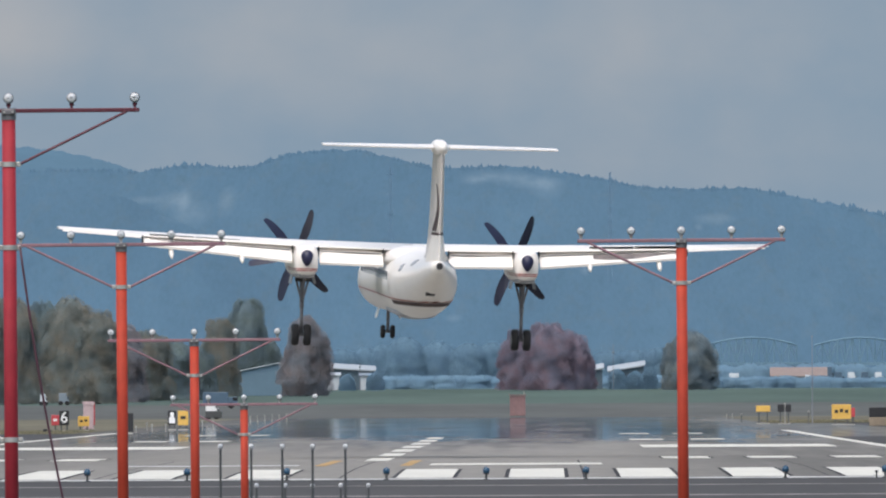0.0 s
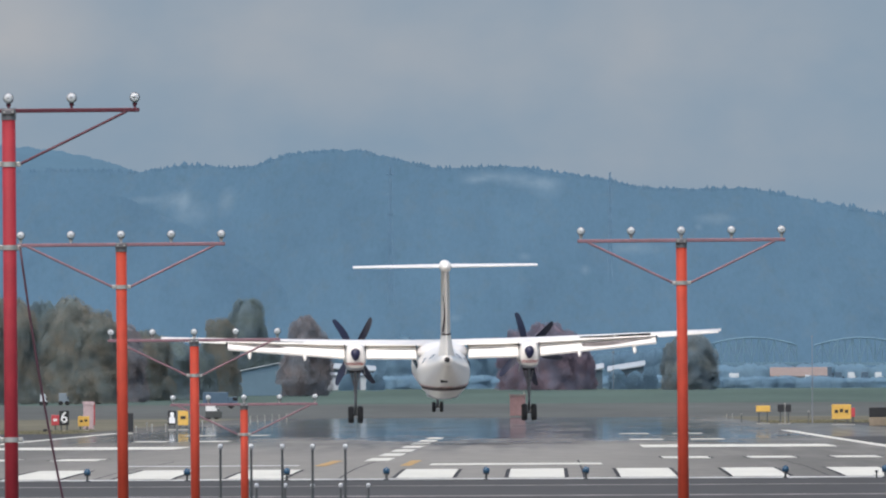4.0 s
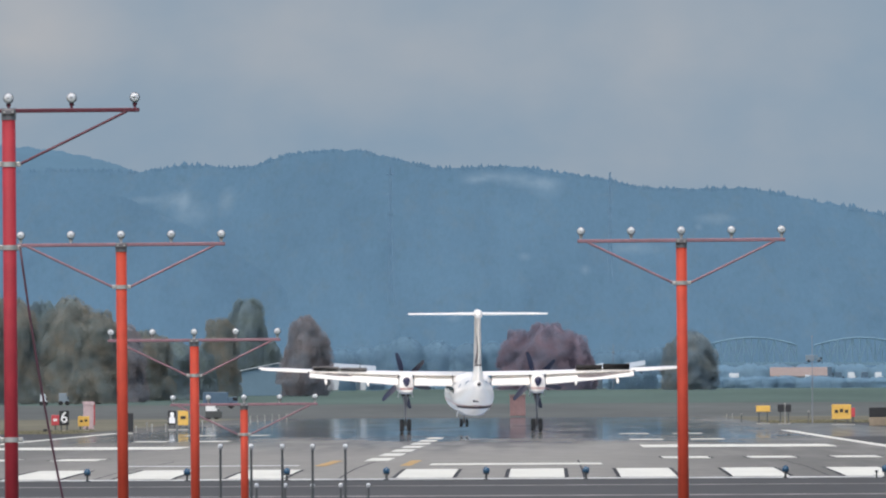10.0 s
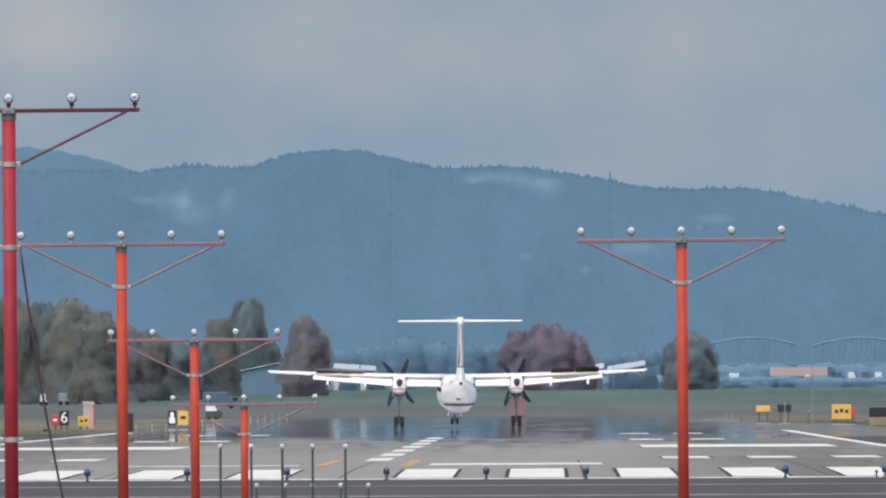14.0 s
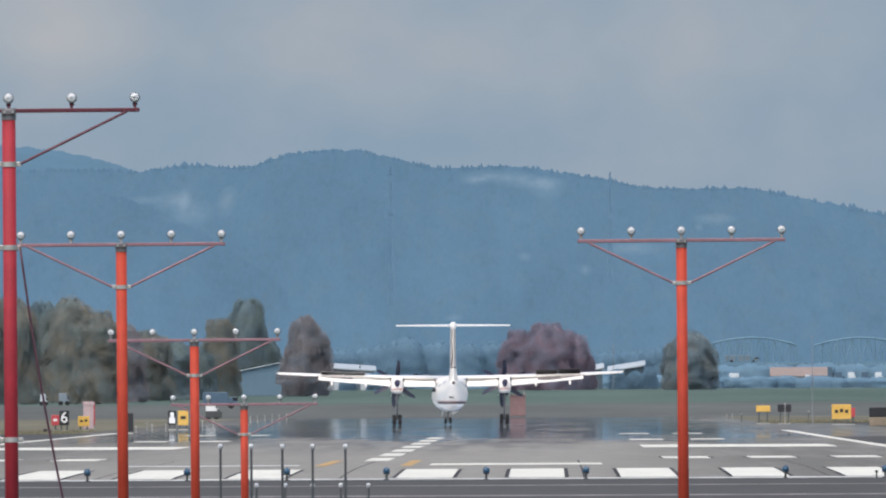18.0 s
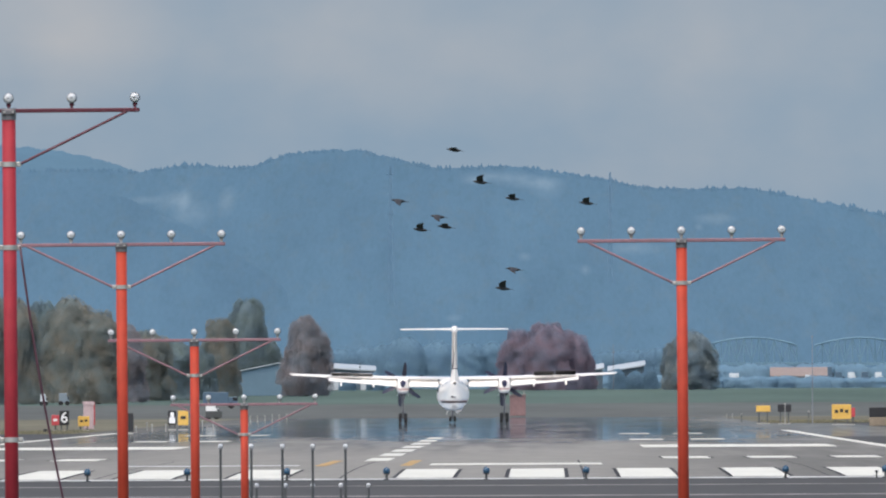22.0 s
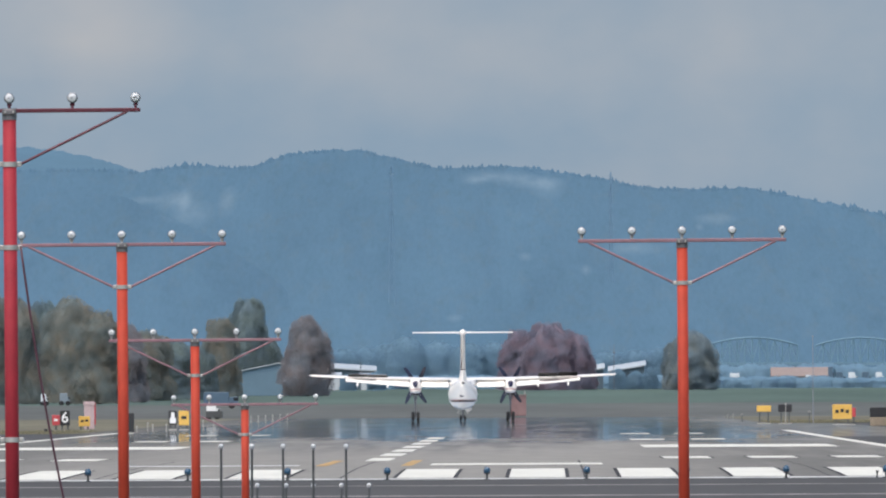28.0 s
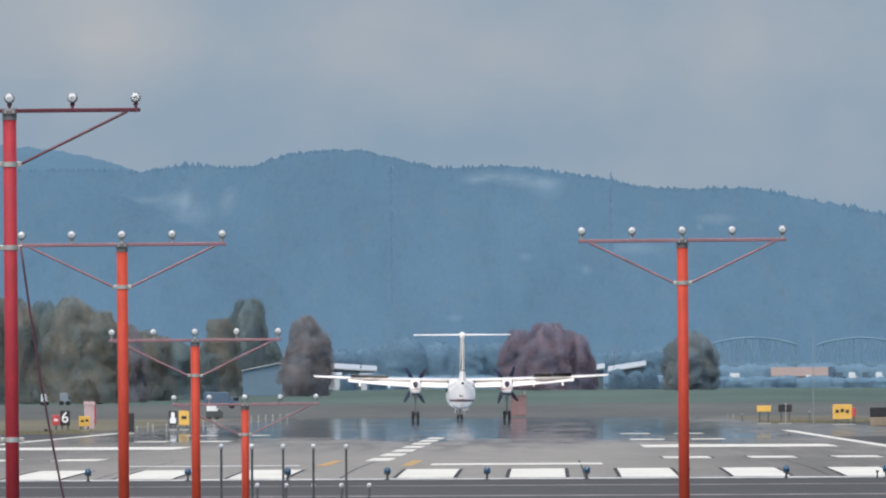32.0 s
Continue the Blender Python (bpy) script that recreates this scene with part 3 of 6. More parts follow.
# ============ trees ============
def crown_mesh(name, shells, mat, count, size, seed, uneven=1.0):
    """Foliage on uneven upright shells (x, y, foot, top, width, profile): leaf clumps thick near the surface, loose at the fringe, with gaps."""
    rng = np.random.RandomState(seed)
    k1, f1 = rng.normal(size=(7, 3)) * (2.0, 2.0, 2.6), rng.uniform(0, 6.28, 7)
    k2, f2 = rng.normal(size=(9, 3)) * (6.0, 6.0, 8.0), rng.uniform(0, 6.28, 9)
    k3, f3 = rng.normal(size=(9, 3)) * (13.0, 13.0, 17.0), rng.uniform(0, 6.28, 9)

    def swell(u):
        return 1 + uneven * (0.085 * np.sin(u @ k1.T + f1).sum(1) / 1.4 + 0.06 * np.sin(u @ k2.T + f2).sum(1) / 1.6 + 0.05 * np.sin(u @ k3.T + f3).sum(1) / 1.6)

    area = np.array([(s[3] - s[2]) * s[4] for s in shells])
    shares = (area / area.sum() * count).astype(int)
    verts, faces, at = [], [], 0
    area_limit = 0.6 * max(s[4] for s in shells)
    sides, steps = 20, 12
    quad = np.array([(i * sides + k, i * sides + (k + 1) % sides, (i + 1) * sides + (k + 1) % sides, (i + 1) * sides + k) for i in range(steps) for k in range(sides)])
    for (x, y, foot, top, width, profile), n in zip(shells, shares):
        hs, ws = [p[0] for p in profile], [p[1] for p in profile]

        def skin(a, h, r, x=x, y=y, foot=foot, top=top, width=width, hs=hs, ws=ws):
            u = np.stack([np.cos(a), np.sin(a), h * 2], 1)
            reach = np.interp(h, hs, ws) * width / 2 * swell(u + (x * 0.31, y * 0.17, 0)) * r
            return np.stack([x + reach * np.cos(a), y + reach * np.sin(a), foot + (top - foot) * h * (1 + 0.03 * np.sin(a * 3 + x))], 1)

        h = rng.uniform(0, 1, n * 3)
        h = h[rng.uniform(0, 1, n * 3) < np.interp(h, hs, ws) + 0.12][:n]
        n = len(h)
        a = rng.uniform(0, 6.283, n)
        kind = rng.uniform(0, 1, n)
        kind *= 1.0 if uneven > 0.8 else 0.84
        r = np.where(kind < 0.80, rng.uniform(0.92, 1.03, n), 1.0 + np.abs(rng.normal(size=n)) * 0.10)
        c = skin(a, h, r)
        c[:, 2] += rng.normal(size=n) * np.where(kind < 0.80, 0.10, 0.3)
        # gaps between the boughs
        q = c * 0.9 + seed
        gap = np.sin(q[:, 0] * 1.3 + np.sin(q[:, 2] * 1.1)) + np.sin(q[:, 1] * 1.1 + 2) + np.sin(q[:, 2] * 1.7 + np.sin(q[:, 0] * 0.9))
        c = c[(gap > -0.9) | (r < 0.985) | (uneven < 0.8)]
        n = len(c)
        turn = rng.normal(size=(n, 3)) * (0.8, 1.3, 0.8)
        turn /= np.linalg.norm(turn, axis=1)[:, None]
        e = np.cross(turn, rng.normal(size=(n, 3)))
        e /= np.linalg.norm(e, axis=1)[:, None]
        g = np.cross(turn, e)
        s = rng.uniform(0.45, 1.25, n)[:, None] * size
        verts.append(np.concatenate([c + e * s, c + g * s * 0.7, c - e * s, c - g * s * 0.7], 1).reshape(-1, 3))
        faces.append(np.arange(n * 4).reshape(-1, 4) + at)
        at += n * 4
        if width < area_limit:
            continue
        # dense twigs inside
        hh, aa = np.meshgrid(np.linspace(0.02, 0.97, steps + 1), np.linspace(0, 2 * math.pi, sides, endpoint=False), indexing="ij")
        verts.append(skin(aa.ravel(), hh.ravel(), 0.90))
        faces.append(quad + at)
        at += (steps + 1) * sides
    verts, faces = np.concatenate(verts), np.concatenate(faces)
    me = bpy.data.meshes.new(name)
    me.vertices.add(len(verts))
    me.vertices.foreach_set("co", verts.ravel())
    me.loops.add(faces.size)
    me.loops.foreach_set("vertex_index", faces.ravel())
    me.polygons.add(len(faces))
    me.polygons.foreach_set("loop_start", np.arange(len(faces)) * 4)
    me.update(calc_edges=True)
    me.materials.append(mat)
    return me


ROUND = ((0.0, 1.06), (0.12, 1.03), (0.35, 1.0), (0.6, 0.95), (0.8, 0.74), (0.93, 0.42), (1.0, 0.08))
TALL = ((0.0, 1.05), (0.15, 1.03), (0.35, 1.0), (0.55, 0.88), (0.75, 0.76), (0.9, 0.58), (0.97, 0.36), (1.0, 0.12))
SPREAD = ((0.0, 0.8), (0.2, 1.0), (0.4, 0.95), (0.6, 0.8), (0.8, 0.6), (0.93, 0.38), (1.0, 0.1))
BROAD = ((0.0, 1.06), (0.2, 1.03), (0.5, 1.0), (0.75, 0.9), (0.9, 0.62), (1.0, 0.15))


def tree(base, height, width, mat, label, seed, leaves=2200, low=0.0, leaf=0.42, profile=ROUND, group="trees beyond the airfield"):
    rng = random.Random(seed)
    ob = thing("tree", label, "tree", group, Matrix.Translation(base))
    bm = new_bm()
    tube(bm, (0, 0, -0.3), (0.1, 0, height * 0.45), height * 0.022, height * 0.014, 8)
    for i in range(6):
        a = i * 1.05 + rng.random()
        z = height * rng.uniform(0.25, 0.45)
        tube(bm, (0, 0, z), (width * 0.3 * math.cos(a), width * 0.3 * math.sin(a), z + height * 0.28), height * 0.009, height * 0.004, 6)
    part("trunk", bm, BARK, ob)
    foot = height * low
    shells = [(0, 0, foot, height * 0.97, width * 0.88, profile)]
    # boughs that stand out of the crown
    for i in range(0 if mat is LEAF_FAR else 28):
        h = rng.uniform(0.04, 0.93)
        a = i * 2.4 + rng.uniform(-0.4, 0.4)
        reach = float(np.interp(h, [p[0] for p in profile], [p[1] for p in profile])) * width * 0.43
        size = rng.uniform(0.11, 0.22)
        z = foot + (height - foot) * h
        shells.append((reach * math.cos(a), reach * math.sin(a), z - height * size * 0.45, min(height * 0.99, z + height * size * 0.5), width * size * 1.1, ROUND))
    shared("crown", crown_mesh("crown", shells, mat, leaves, leaf, seed, 0.4 if mat is LEAF_FAR else 0.75), ob)
    return ob


def trees():
    # bearing of the middle, top and width; distance; crown's foot; shape
    for i, (cx, top, w, d, low, mat, profile, label) in enumerate((
            (-40, 519, 120, 2750, 0.0, LEAF_OLIVE, BROAD, "tall olive green tree in a dense row"),
            (25, 521, 92, 2800, 0.0, LEAF_OLIVE, ROUND, "olive green tree in a dense row"),
            (74, 532, 90, 2900, 0.0, LEAF_DARK, ROUND, "dark green tree in a dense row"),
            (125, 522, 122, 2820, 0.0, LEAF_OLIVE, ROUND, "broad olive tree with a rounded top"),
            (174, 548, 100, 2780, 0.0, LEAF_OLIVE, ROUND, "olive tree thinning with autumn"),
            (214, 565, 90, 2850, 0.0, LEAF_BROWN, ROUND, "brownish tree at the end of a dense row"),
            (258, 582, 96, 2950, 0.0, LEAF_OLIVE, ROUND, "olive green tree beside a lane"),
            (312, 603, 86, 3000, 0.0, LEAF_DARK, BROAD, "low dark green tree"),
            (352, 613, 60, 3060, 0.0, LEAF_DARK, ROUND, "low dark green tree"),
            (388, 562, 74, 3150, 0.0, LEAF_OLIVE, TALL, "olive tree beside a taller dark one"),
            (437, 527, 84, 3250, 0.0, LEAF_DARK, TALL, "tall dark green tree near a grey-blue shed"),
            (474, 600, 54, 3300, 0.0, LEAF_DARK, ROUND, "dark green tree near a grey-blue shed"),
            (542, 557, 100, 3160, 0.0, LEAF_BROWN, SPREAD, "brown autumn tree with a rounded crown"),
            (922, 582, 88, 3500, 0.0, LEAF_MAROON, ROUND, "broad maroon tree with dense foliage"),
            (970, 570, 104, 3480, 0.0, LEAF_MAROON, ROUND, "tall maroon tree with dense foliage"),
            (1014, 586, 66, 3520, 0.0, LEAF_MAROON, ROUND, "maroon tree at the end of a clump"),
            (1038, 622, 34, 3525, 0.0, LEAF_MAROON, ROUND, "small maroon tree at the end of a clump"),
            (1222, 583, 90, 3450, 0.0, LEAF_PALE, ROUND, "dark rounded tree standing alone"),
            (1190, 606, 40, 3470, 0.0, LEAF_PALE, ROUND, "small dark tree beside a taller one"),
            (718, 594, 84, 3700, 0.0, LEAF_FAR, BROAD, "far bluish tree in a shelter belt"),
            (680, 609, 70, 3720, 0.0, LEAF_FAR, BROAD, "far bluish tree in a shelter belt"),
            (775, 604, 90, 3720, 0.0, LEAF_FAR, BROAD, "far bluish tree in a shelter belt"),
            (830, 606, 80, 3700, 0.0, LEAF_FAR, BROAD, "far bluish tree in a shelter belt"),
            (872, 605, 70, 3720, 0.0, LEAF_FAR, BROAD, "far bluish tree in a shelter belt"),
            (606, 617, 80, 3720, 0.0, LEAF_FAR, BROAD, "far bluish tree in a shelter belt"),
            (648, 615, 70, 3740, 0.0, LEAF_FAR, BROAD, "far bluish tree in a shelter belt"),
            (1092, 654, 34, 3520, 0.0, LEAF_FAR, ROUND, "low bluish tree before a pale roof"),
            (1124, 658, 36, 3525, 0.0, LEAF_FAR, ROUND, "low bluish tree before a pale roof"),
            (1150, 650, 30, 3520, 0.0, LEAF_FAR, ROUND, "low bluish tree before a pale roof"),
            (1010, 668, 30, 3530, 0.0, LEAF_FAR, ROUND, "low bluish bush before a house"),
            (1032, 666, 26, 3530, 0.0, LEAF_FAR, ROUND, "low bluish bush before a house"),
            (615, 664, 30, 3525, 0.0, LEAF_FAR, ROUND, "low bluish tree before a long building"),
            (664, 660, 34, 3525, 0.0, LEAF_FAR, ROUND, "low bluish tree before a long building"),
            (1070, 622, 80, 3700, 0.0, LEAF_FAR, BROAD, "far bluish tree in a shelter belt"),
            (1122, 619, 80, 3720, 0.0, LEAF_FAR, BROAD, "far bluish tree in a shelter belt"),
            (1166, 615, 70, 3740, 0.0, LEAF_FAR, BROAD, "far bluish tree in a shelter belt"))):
        p = pxw(cx, top, d)
        p.z, height = gz(p.y) - 0.1, p.z - gz(p.y) + 0.1
        tree(p, height, w / 34530 * d * 1.02, mat, label, 40 + i, 54000 if d < 3510 else 16000, low, 0.085 if d < 3510 else 0.10, profile, "dense tree row" if d < 3100 else "trees beyond the airfield")
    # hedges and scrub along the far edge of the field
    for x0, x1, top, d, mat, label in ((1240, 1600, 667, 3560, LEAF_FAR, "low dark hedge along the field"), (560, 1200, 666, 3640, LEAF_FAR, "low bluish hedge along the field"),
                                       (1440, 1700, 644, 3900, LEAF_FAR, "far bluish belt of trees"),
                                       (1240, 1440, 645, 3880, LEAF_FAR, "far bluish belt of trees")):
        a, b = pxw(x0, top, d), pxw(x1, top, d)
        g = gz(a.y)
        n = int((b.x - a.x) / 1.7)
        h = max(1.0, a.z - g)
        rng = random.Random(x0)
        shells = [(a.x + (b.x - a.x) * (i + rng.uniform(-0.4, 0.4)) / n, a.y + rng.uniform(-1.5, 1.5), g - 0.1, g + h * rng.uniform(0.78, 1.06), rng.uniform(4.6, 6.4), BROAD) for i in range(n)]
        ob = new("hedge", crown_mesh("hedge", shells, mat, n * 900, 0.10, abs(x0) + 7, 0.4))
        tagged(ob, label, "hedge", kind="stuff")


trees()


# ============ buildings and far things ============
def pitched(name, x0, x1, y_eave, y_ridge, y_foot, d, depth, wall, roof, label, gable=True):
    a, b = pxw(x0, y_eave, d), pxw(x1, y_eave, d)
    g = min(gz(a.y), pxw(x0, y_foot, d).z)
    w, h = b.x - a.x, a.z - g
    rise = pxw(x0, y_ridge, d).z - a.z
    ob = thing(name, label, "building", "", Matrix.Translation(((a.x + b.x) / 2, a.y, g)))
    bm = new_bm()
    box(bm, (0, depth / 2, h / 2), (w, depth, h))
    if gable:
        loft(bm, [[(-w / 2, y, h), (w / 2, y, h), (0, y, h + rise)] for y in (0.02, depth - 0.02)])
    part("wall", bm, wall, ob)
    bm = new_bm()
    o = 0.35
    if gable:
        for s in (-1, 1):
            loft(bm, [[(s * (w / 2 + o), y, h - rise * o / (w / 2)), (0, y, h + rise), (0, y, h + rise + 0.18), (s * (w / 2 + o), y, h + 0.18 - rise * o / (w / 2))] for y in (-o, depth + o)])
    else:
        loft(bm, [[(x, -o, h), (x, depth / 2, h + rise), (x, depth + o, h), (x, depth + o, h + 0.15), (x, depth / 2, h + rise + 0.18), (x, -o, h + 0.15)] for x in (-w / 2 - o, w / 2 + o)])
    part("roof", bm, roof, ob)
    return ob


def lean_to(x0, x1, y_left, y_right, y_foot, d, depth, wall, roof, label):
    """A long low building under one roof plane that climbs from end to end."""
    a, b = pxw(x0, y_left, d), pxw(x1, y_right, d)
    g = gz(a.y)
    w, hl, hr = b.x - a.x, a.z - g, b.z - g
    ob = thing("long_building", label, "building", "", Matrix.Translation(((a.x + b.x) / 2, a.y, g)))
    bm = new_bm()
    loft(bm, [[(-w / 2, y, 0), (w / 2, y, 0), (w / 2, y, hr), (-w / 2, y, hl)] for y in (0, depth)])
    part("wall", bm, wall, ob)
    bm = new_bm()
    # the roof tips towards the near side as well
    loft(bm, [[(-w / 2 - 0.3, y, hl + q - 0.1), (w / 2 + 0.3, y, hr + q - 0.1), (w / 2 + 0.3, y, hr + q + 0.12), (-w / 2 - 0.3, y, hl + q + 0.12)] for y, q in ((-0.5, 0.0), (depth + 0.3, 0.85))])
    part("roof", bm, roof, ob)
    return ob


def block_vehicle(x0, x1, y0, y1, d, paint, label, ground_lock=True, chassis=False):
    """A small truck: cab, box body, four wheels."""
    a, b = pxw(x0, y1, d), pxw(x1, y0, d)
    w, h = b.x - a.x, b.z - a.z
    base = Vector(((a.x + b.x) / 2, a.y, gz(a.y) if ground_lock else a.z))
    if ground_lock:
        h = b.z - base.z
    ob = thing("truck", label, "truck", "", Matrix.Translation(base))
    bm = new_bm()
    box(bm, (-w * 0.12, 0, h * 0.58), (w * 0.72, 2.0, h * 0.76), bevel=0.05)
    part("body", bm, paint, ob)
    bm = new_bm()
    box(bm, (w * 0.37, 0, h * 0.44), (w * 0.26, 1.9, h * 0.5), bevel=0.06)
    part("cab", bm, paint, ob)
    bm = new_bm()
    box(bm, (w * 0.44, 0, h * 0.56), (w * 0.14, 1.92, h * 0.2))
    part("window", bm, GLASS_DARK, ob)
    if chassis:
        bm = new_bm()
        box(bm, (w * 0.12, 0, h * 0.34), (w * 1.26, 2.06, h * 0.42), bevel=0.04)
        part("chassis", bm, POST_GREY, ob, "dark chassis with a flat bed")
    r = min(0.45, h * 0.18)
    for x in (-0.3, 0.32):
        for y in (-0.9, 0.9):
            bm = new_bm()
            tube(bm, (x * w, y - 0.12, r), (x * w, y + 0.12, r), r, seg=12)
            part("wheel", bm, TYRE, ob)
    return ob


def far_buildings():
    pitched("shed", 423, 562, 658, 644, 692, 3190, 9, WALL_BLUE, ROOF_PALE, "grey-blue shed with a pale pitched roof")
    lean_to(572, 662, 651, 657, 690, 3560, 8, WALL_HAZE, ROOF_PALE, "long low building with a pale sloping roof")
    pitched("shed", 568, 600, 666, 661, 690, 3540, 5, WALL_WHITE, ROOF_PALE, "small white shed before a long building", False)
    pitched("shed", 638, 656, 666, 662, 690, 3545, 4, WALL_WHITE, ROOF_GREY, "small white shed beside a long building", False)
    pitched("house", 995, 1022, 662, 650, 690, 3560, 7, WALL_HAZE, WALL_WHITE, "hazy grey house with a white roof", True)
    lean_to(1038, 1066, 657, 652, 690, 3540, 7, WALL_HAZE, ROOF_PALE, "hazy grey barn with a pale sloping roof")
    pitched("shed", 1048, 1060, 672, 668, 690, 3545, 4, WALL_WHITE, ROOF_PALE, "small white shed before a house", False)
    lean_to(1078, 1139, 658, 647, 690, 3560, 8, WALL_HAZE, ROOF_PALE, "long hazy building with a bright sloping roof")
    pitched("low_building", 1366, 1462, 667, 652, 672, 3700, 9, TAN_WALL, TAN_WALL, "long low tan building", False)
    block_vehicle(1290, 1313, 660, 672, 3600, VEHICLE_WHITE, "white van parked by a far hedge")
    block_vehicle(1425, 1436, 663, 676, 3600, VEHICLE_WHITE, "small white van on the far field edge")
    block_vehicle(1464, 1475, 648, 662, 3690, VEHICLE_BLUE, "dark blue truck parked by a far field")
    for i, x in enumerate((1478, 1500, 1524, 1548)):
        block_vehicle(x, x + 16, 658, 669, 3620, VEHICLE_WHITE if i % 2 else VEHICLE_BLUE, "parked van in a far row")
    for x0, x1, y0, paint in ((71, 83, 697, VEHICLE_WHITE), (104, 122, 695, VEHICLE_HAZY)):
        block_vehicle(x0, x1, y0, y0 + 8, 2700, paint, "white van parked below the trees")
    block_vehicle(358, 420, 693, 706, 2500, VEHICLE_BLUE, "dark blue truck parked on the grass")
    block_vehicle(364, 387, 715, 738, 2000, SIGN_WHITE, "white service truck with a dark flat bed", chassis=True)
    # a red hut of the landing aid beyond the runway's end
    a, b = pxw(902, 694, 2120), pxw(930, 735, 2120)
    h = a.z - gz(a.y)
    ob = thing("equipment_hut", "hazy red-orange landing aid hut on grass", "hut", "", Matrix.Translation(((a.x + b.x) / 2, a.y, gz(a.y))))
    bm = new_bm()
    box(bm, (0, 0, h * 0.42), (b.x - a.x, 1.8, h * 0.84), bevel=0.04)
    part("wall", bm, HUT_RED, ob)
    bm = new_bm()
    box(bm, (0, 0, h * 0.87), (b.x - a.x + 0.2, 2.0, 0.1))
    part("roof", bm, HUT_RED, ob)
    bm = new_bm()
    box(bm, (0.2, -0.92, h * 0.36), (0.7, 0.05, h * 0.66))
    part("door", bm, HUT_RED, ob)
    bm = new_bm()
    tube(bm, (0.7, 0, h * 0.87), (0.7, 0, h * 1.05), 0.04)
    part("mast", bm, GALV, ob)


far_buildings()


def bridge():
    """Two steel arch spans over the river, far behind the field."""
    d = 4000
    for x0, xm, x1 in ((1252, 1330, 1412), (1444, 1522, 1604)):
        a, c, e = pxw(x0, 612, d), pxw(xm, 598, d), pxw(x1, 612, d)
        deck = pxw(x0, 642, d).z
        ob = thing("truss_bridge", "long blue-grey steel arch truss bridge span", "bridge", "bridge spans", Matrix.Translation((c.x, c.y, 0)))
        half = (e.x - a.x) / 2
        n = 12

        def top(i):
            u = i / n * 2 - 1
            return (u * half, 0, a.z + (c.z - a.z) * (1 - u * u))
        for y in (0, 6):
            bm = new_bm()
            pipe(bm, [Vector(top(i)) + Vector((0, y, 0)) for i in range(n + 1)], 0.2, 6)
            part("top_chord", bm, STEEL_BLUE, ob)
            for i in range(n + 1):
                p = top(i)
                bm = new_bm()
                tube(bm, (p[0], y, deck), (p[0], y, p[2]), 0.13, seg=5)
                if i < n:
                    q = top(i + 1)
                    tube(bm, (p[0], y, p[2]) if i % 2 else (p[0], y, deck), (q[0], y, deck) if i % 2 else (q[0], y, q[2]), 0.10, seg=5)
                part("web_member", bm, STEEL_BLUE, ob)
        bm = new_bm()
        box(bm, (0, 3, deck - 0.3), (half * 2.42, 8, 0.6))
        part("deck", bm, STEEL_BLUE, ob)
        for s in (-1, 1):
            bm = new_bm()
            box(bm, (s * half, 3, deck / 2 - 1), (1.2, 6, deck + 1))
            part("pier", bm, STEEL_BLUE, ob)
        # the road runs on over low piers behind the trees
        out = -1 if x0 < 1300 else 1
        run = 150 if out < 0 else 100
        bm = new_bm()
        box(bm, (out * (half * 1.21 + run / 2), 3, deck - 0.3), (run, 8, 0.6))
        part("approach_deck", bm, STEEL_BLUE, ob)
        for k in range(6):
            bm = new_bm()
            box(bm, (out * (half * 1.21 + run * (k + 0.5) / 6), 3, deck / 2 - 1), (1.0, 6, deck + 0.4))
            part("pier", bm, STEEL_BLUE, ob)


bridge()


def pylon(x, y_top, y_foot, d):
    a, b = pxw(x, y_top, d), pxw(x, y_foot, d)
    h = a.z - b.z
    ob = thing("pylon", "tall hazy steel lattice power pylon on the ridge", "pylon", "pylons", Matrix.Translation(b))
    w = h * 0.022
    bm = new_bm()
    for sx in (-1, 1):
        for sy in (-1, 1):
            tube(bm, (sx * w * 1.25, sy * w * 1.25, -h * 0.35), (sx * w * 0.2, sy * w * 0.2, h), 0.12, seg=4)
    part("leg_frame", bm, PYLON_STEEL, ob)
    bm = new_bm()
    n = 9
    for i in range(n):
        f, g = i / n, (i + 1) / n
        s, t = w * (1 - 0.8 * f), w * (1 - 0.8 * g)
        tube(bm, (-s, -s, h * f), (t, -t, h * g), 0.05, seg=4)
        tube(bm, (s, -s, h * f), (-t, -t, h * g), 0.05, seg=4)
    part("lattice", bm, PYLON_STEEL, ob)
    for f in (0.62, 0.78, 0.93):
        bm = new_bm()
        tube(bm, (-w * 1.5, 0, h * f), (w * 1.5, 0, h * f), 0.07, seg=4)
        part("crossarm", bm, PYLON_STEEL, ob)


# steel tinted towards the hill's blue: haze is put into its colour
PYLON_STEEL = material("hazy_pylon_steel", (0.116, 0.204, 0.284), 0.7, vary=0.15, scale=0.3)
pylon(692, 293, 522, 4205)
pylon(1080, 305, 482, 4285)


